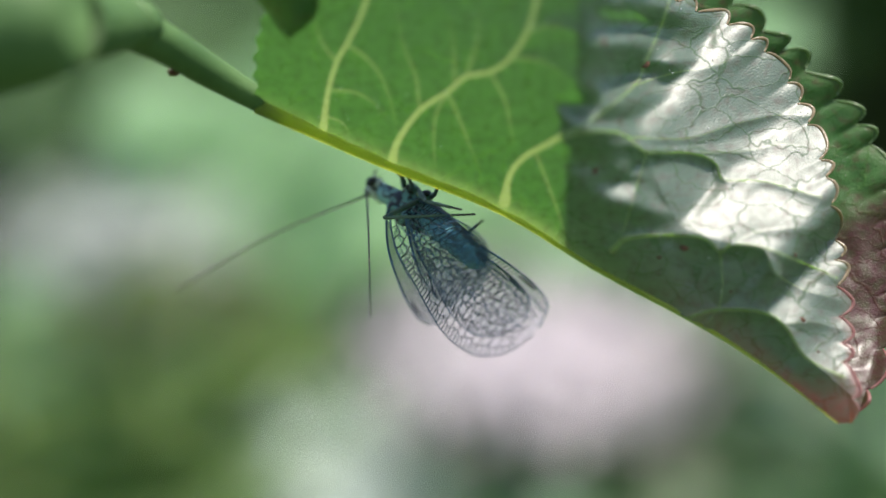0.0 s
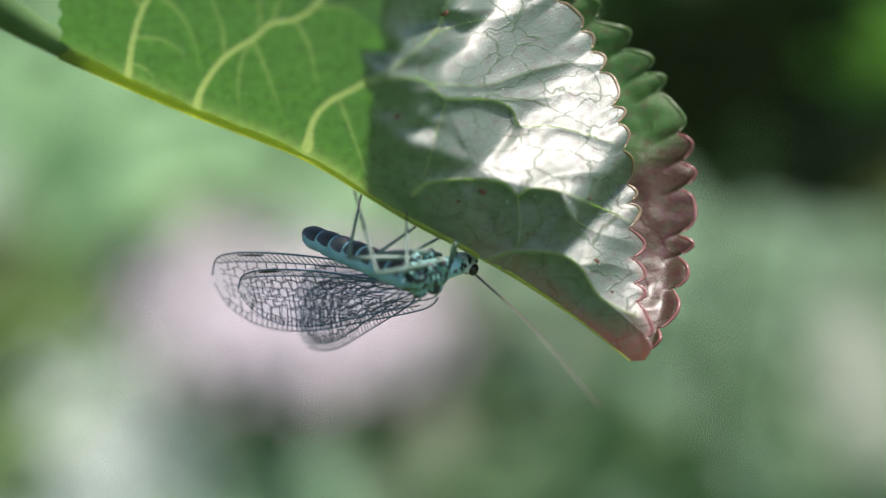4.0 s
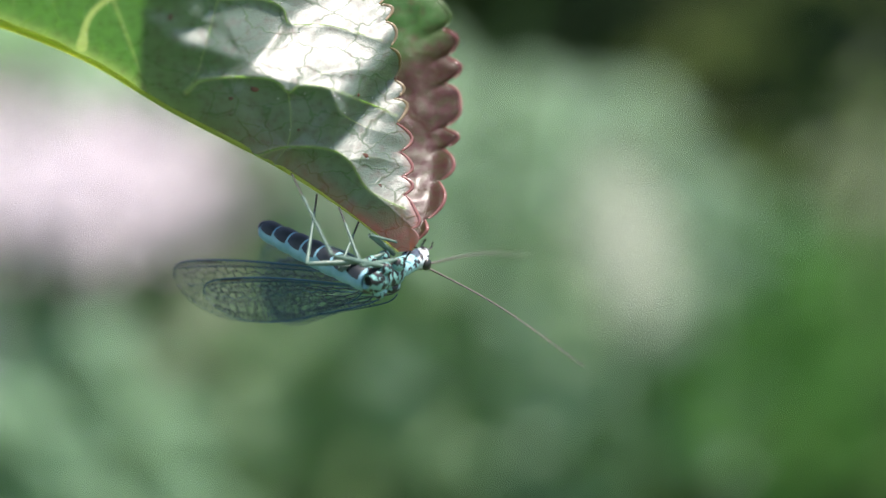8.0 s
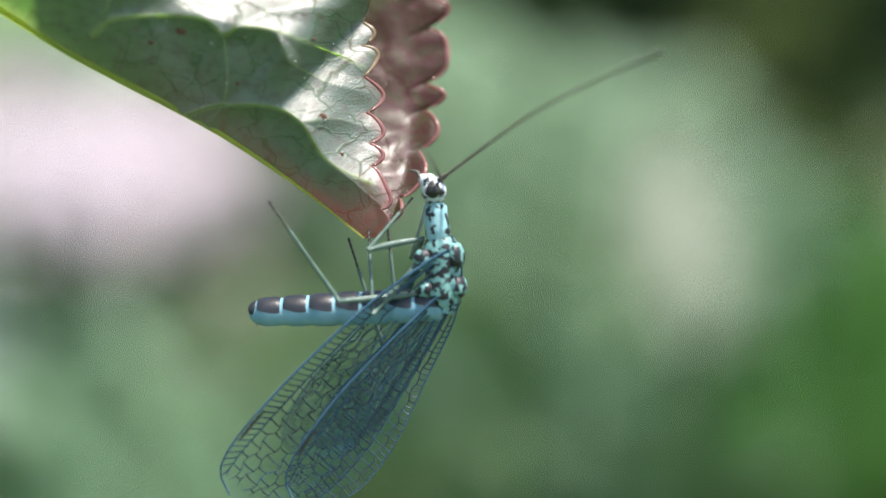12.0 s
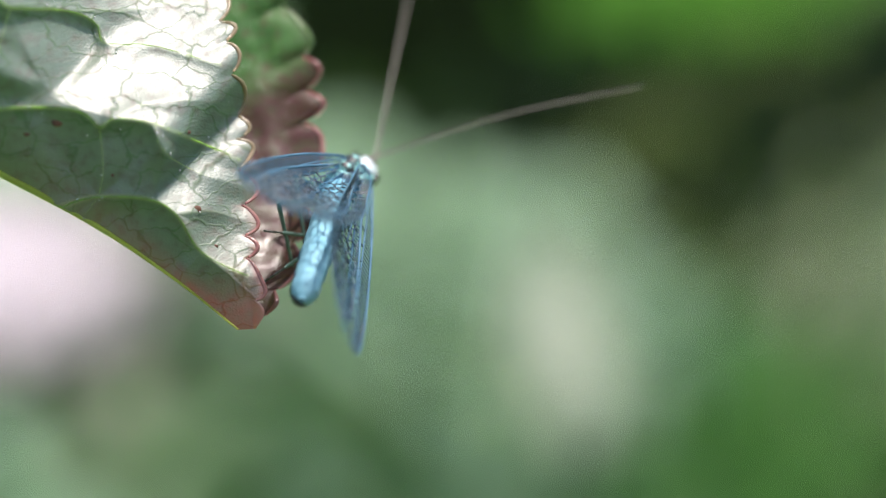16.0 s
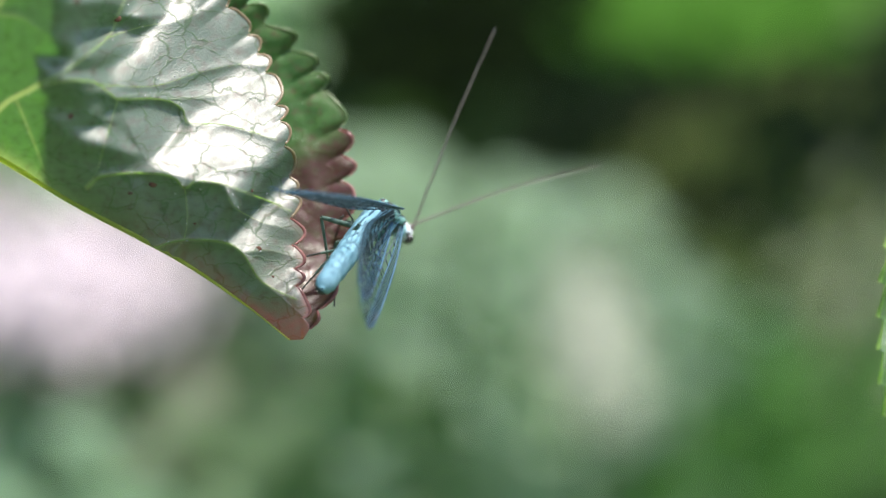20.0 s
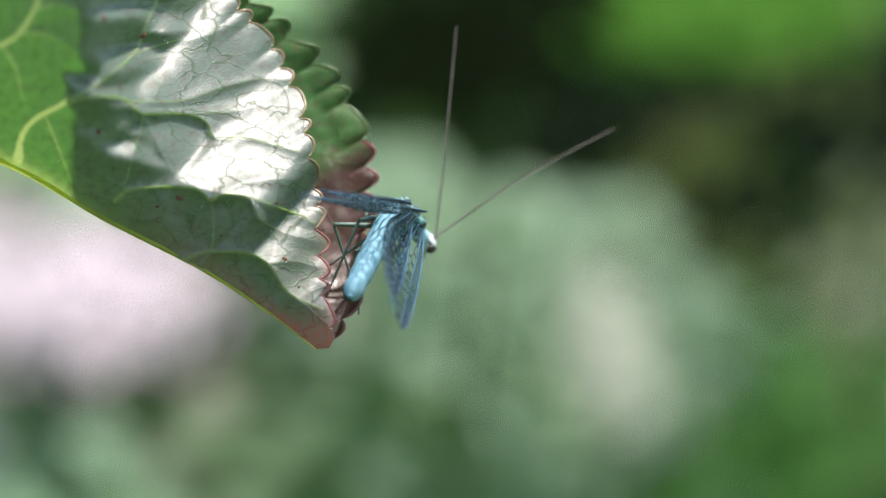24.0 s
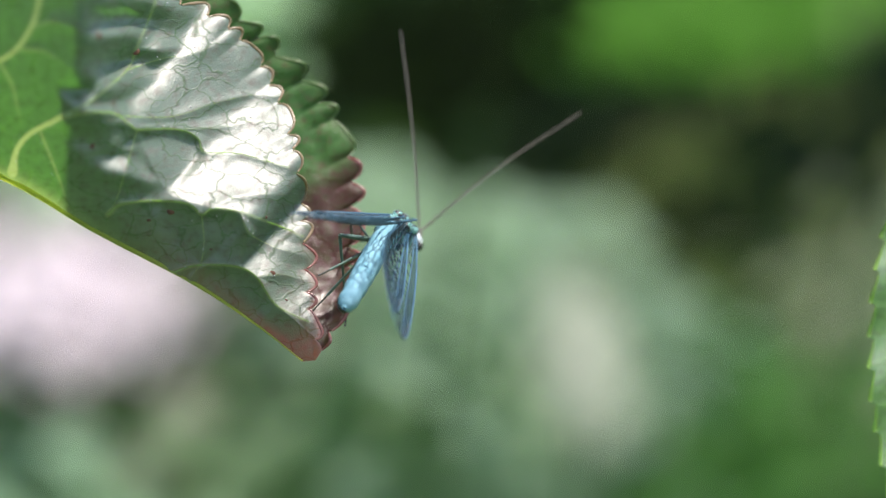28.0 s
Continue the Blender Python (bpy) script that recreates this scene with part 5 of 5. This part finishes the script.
def lean_to(start, a, b, lean, length):
    """A place at a given distance from start that shows at (a, b) of the chart, as far as the length allows; lean: share of depth, + away."""
    eye = Vector((0, -REACH, 0))
    way = (at(a, b, 0) - eye).normalized()
    near = eye + way * ((start - eye).dot(way))
    gap = (near - start).length
    if gap >= length:
        return start + (near - start) * (length / gap)
    full = math.sqrt(length * length - gap * gap)
    e = start + (near - start) + way * full * lean
    return start + (e - start).normalized() * length


def frame_of(origin, x, z):
    """A pose from its place, its X axis and, as nearly as can be, its Z axis."""
    x = x.normalized()
    y = z.cross(x).normalized()
    z = x.cross(y)
    return Matrix.Translation(origin) @ Matrix((x, y, z)).transposed().to_4x4()


# how far the hindwings spread behind the forewings
SPREAD = [(0, 0.04, 0.04), (1.5, 0.04, 0.04), (1.8, 0.15, 0.15), (2.0, 0.12, 0.25), (2.2, 0.1, 0.2), (2.8, 0.04, 0.06), (14.5, 0.12, 0.04), (14.8, 0.08, 0.04), (15.2, 0.06, 0.04), (15.5, 0.03, 0.04), (28, 0.04, 0.04)]
FOOT_ROWS = {("fore", 1): FOOT_FORE_L, ("fore", -1): FOOT_FORE_R, ("mid", 1): FOOT_MID_L, ("mid", -1): FOOT_MID_R, ("hind", 1): FOOT_HIND_L, ("hind", -1): FOOT_HIND_R}


def motions():
    tables = [BODY, TAIL_ENDS, LEFT_WING, RIGHT_WING, FEELER_A, FEELER_B, *FOOT_ROWS.values()]
    times = sorted({round(r[0], 2) for rows in tables for r in rows} | {round(0.5 * k, 2) for k in range(57)})
    keyed = {}

    def key(ob, t, m):
        keyed.setdefault(ob, []).append((t, m))

    for t in times:
        a, b, y, ha, hb, hs, dx, dy, dz = state(BODY, t)
        mid = at(a, b, y)
        nose = lean_to(mid, ha, hb, hs, 3.0 * MM)
        body = frame_of(mid, nose - mid, Vector((dx, dy, dz)))
        back = body.inverted()
        key(lacewing, t, body)
        back3 = body.to_3x3()
        # abdomen: its X axis points forward, so it is laid from its tail end
        root = body @ (Vector((-1.45, 0, 0.02)) * MM)
        a, b, s, bx, by, bz = state(TAIL_ENDS, t)
        end = lean_to(root, a, b, s, (TAIL + 0.3) * MM)
        key(abdomen, t, back @ frame_of(root, root - end, Vector((bx, by, bz))))
        for side, rows in ((1, LEFT_WING), (-1, RIGHT_WING)):
            a, b, s, lx, ly, lz = state(rows, t)
            lead = Vector((lx, ly, lz))
            root = body @ (Vector(WING_AT[("fore", side)]) * MM)
            end = lean_to(root, a, b, s, FORE["length"] * MM)
            x = (end - root).normalized()
            n = x.cross(lead * side).normalized()
            key(WINGS[("fore", side)], t, back @ frame_of(root, x, n))
            inner = (x - lead.normalized() * state(SPREAD, t)[0 if side == 1 else 1]).normalized()
            root = body @ (Vector(WING_AT[("hind", side)]) * MM)
            key(WINGS[("hind", side)], t, back @ frame_of(root, inner, n))
        for s, rows in ((1, FEELER_A), (-1, FEELER_B)):
            a, b, lean = state(rows, t)
            root = body @ (Vector(FEELER_AT[s]) * MM)
            end = lean_to(root, a, b, lean, 11.2 * MM)
            key(FEELERS[s], t, back @ frame_of(root, end - root, Vector((0.1, -0.5, 1))))
        fold = float(np.interp(t, (11.3, 11.8, 12.6, 14.5), (0.28, -0.3, -0.3, -0.35)))
        splay = float(np.interp(t, (12.6, 14.5), (0.32, -0.5)))
        for (kind, side), rows in FOOT_ROWS.items():
            a, b, y = state(rows, t)
            hip = body @ (Vector(HIPS[(kind, side)]) * MM)
            foot = at(a, b, y)
            d = foot - hip
            p, q = THIGH[kind] * MM, SHIN[kind] * MM
            dist = min(max(d.length, abs(p - q) * 1.05), (p + q) * 0.995)
            d.normalize()
            along = (p * p - q * q + dist * dist) / (2 * dist)
            high = math.sqrt(max(p * p - along * along, 1e-12))
            hint = back3 @ Vector({"fore": (-0.6, 0.3 * side, -0.3), "mid": (-0.9, splay * side, fold), "hind": (-1.0, splay * side, fold)}[kind])
            hint = (hint - d * hint.dot(d)).normalized()
            knee = hip + d * along + hint * high
            thigh = frame_of(hip, knee - hip, hint)
            upper, lower = LEGS[(kind, side)]
            key(upper, t, back @ thigh)
            key(lower, t, thigh.inverted() @ frame_of(knee, hip + d * dist - knee, hint))
    for ob, rows in keyed.items():
        walk(ob, rows)


motions()
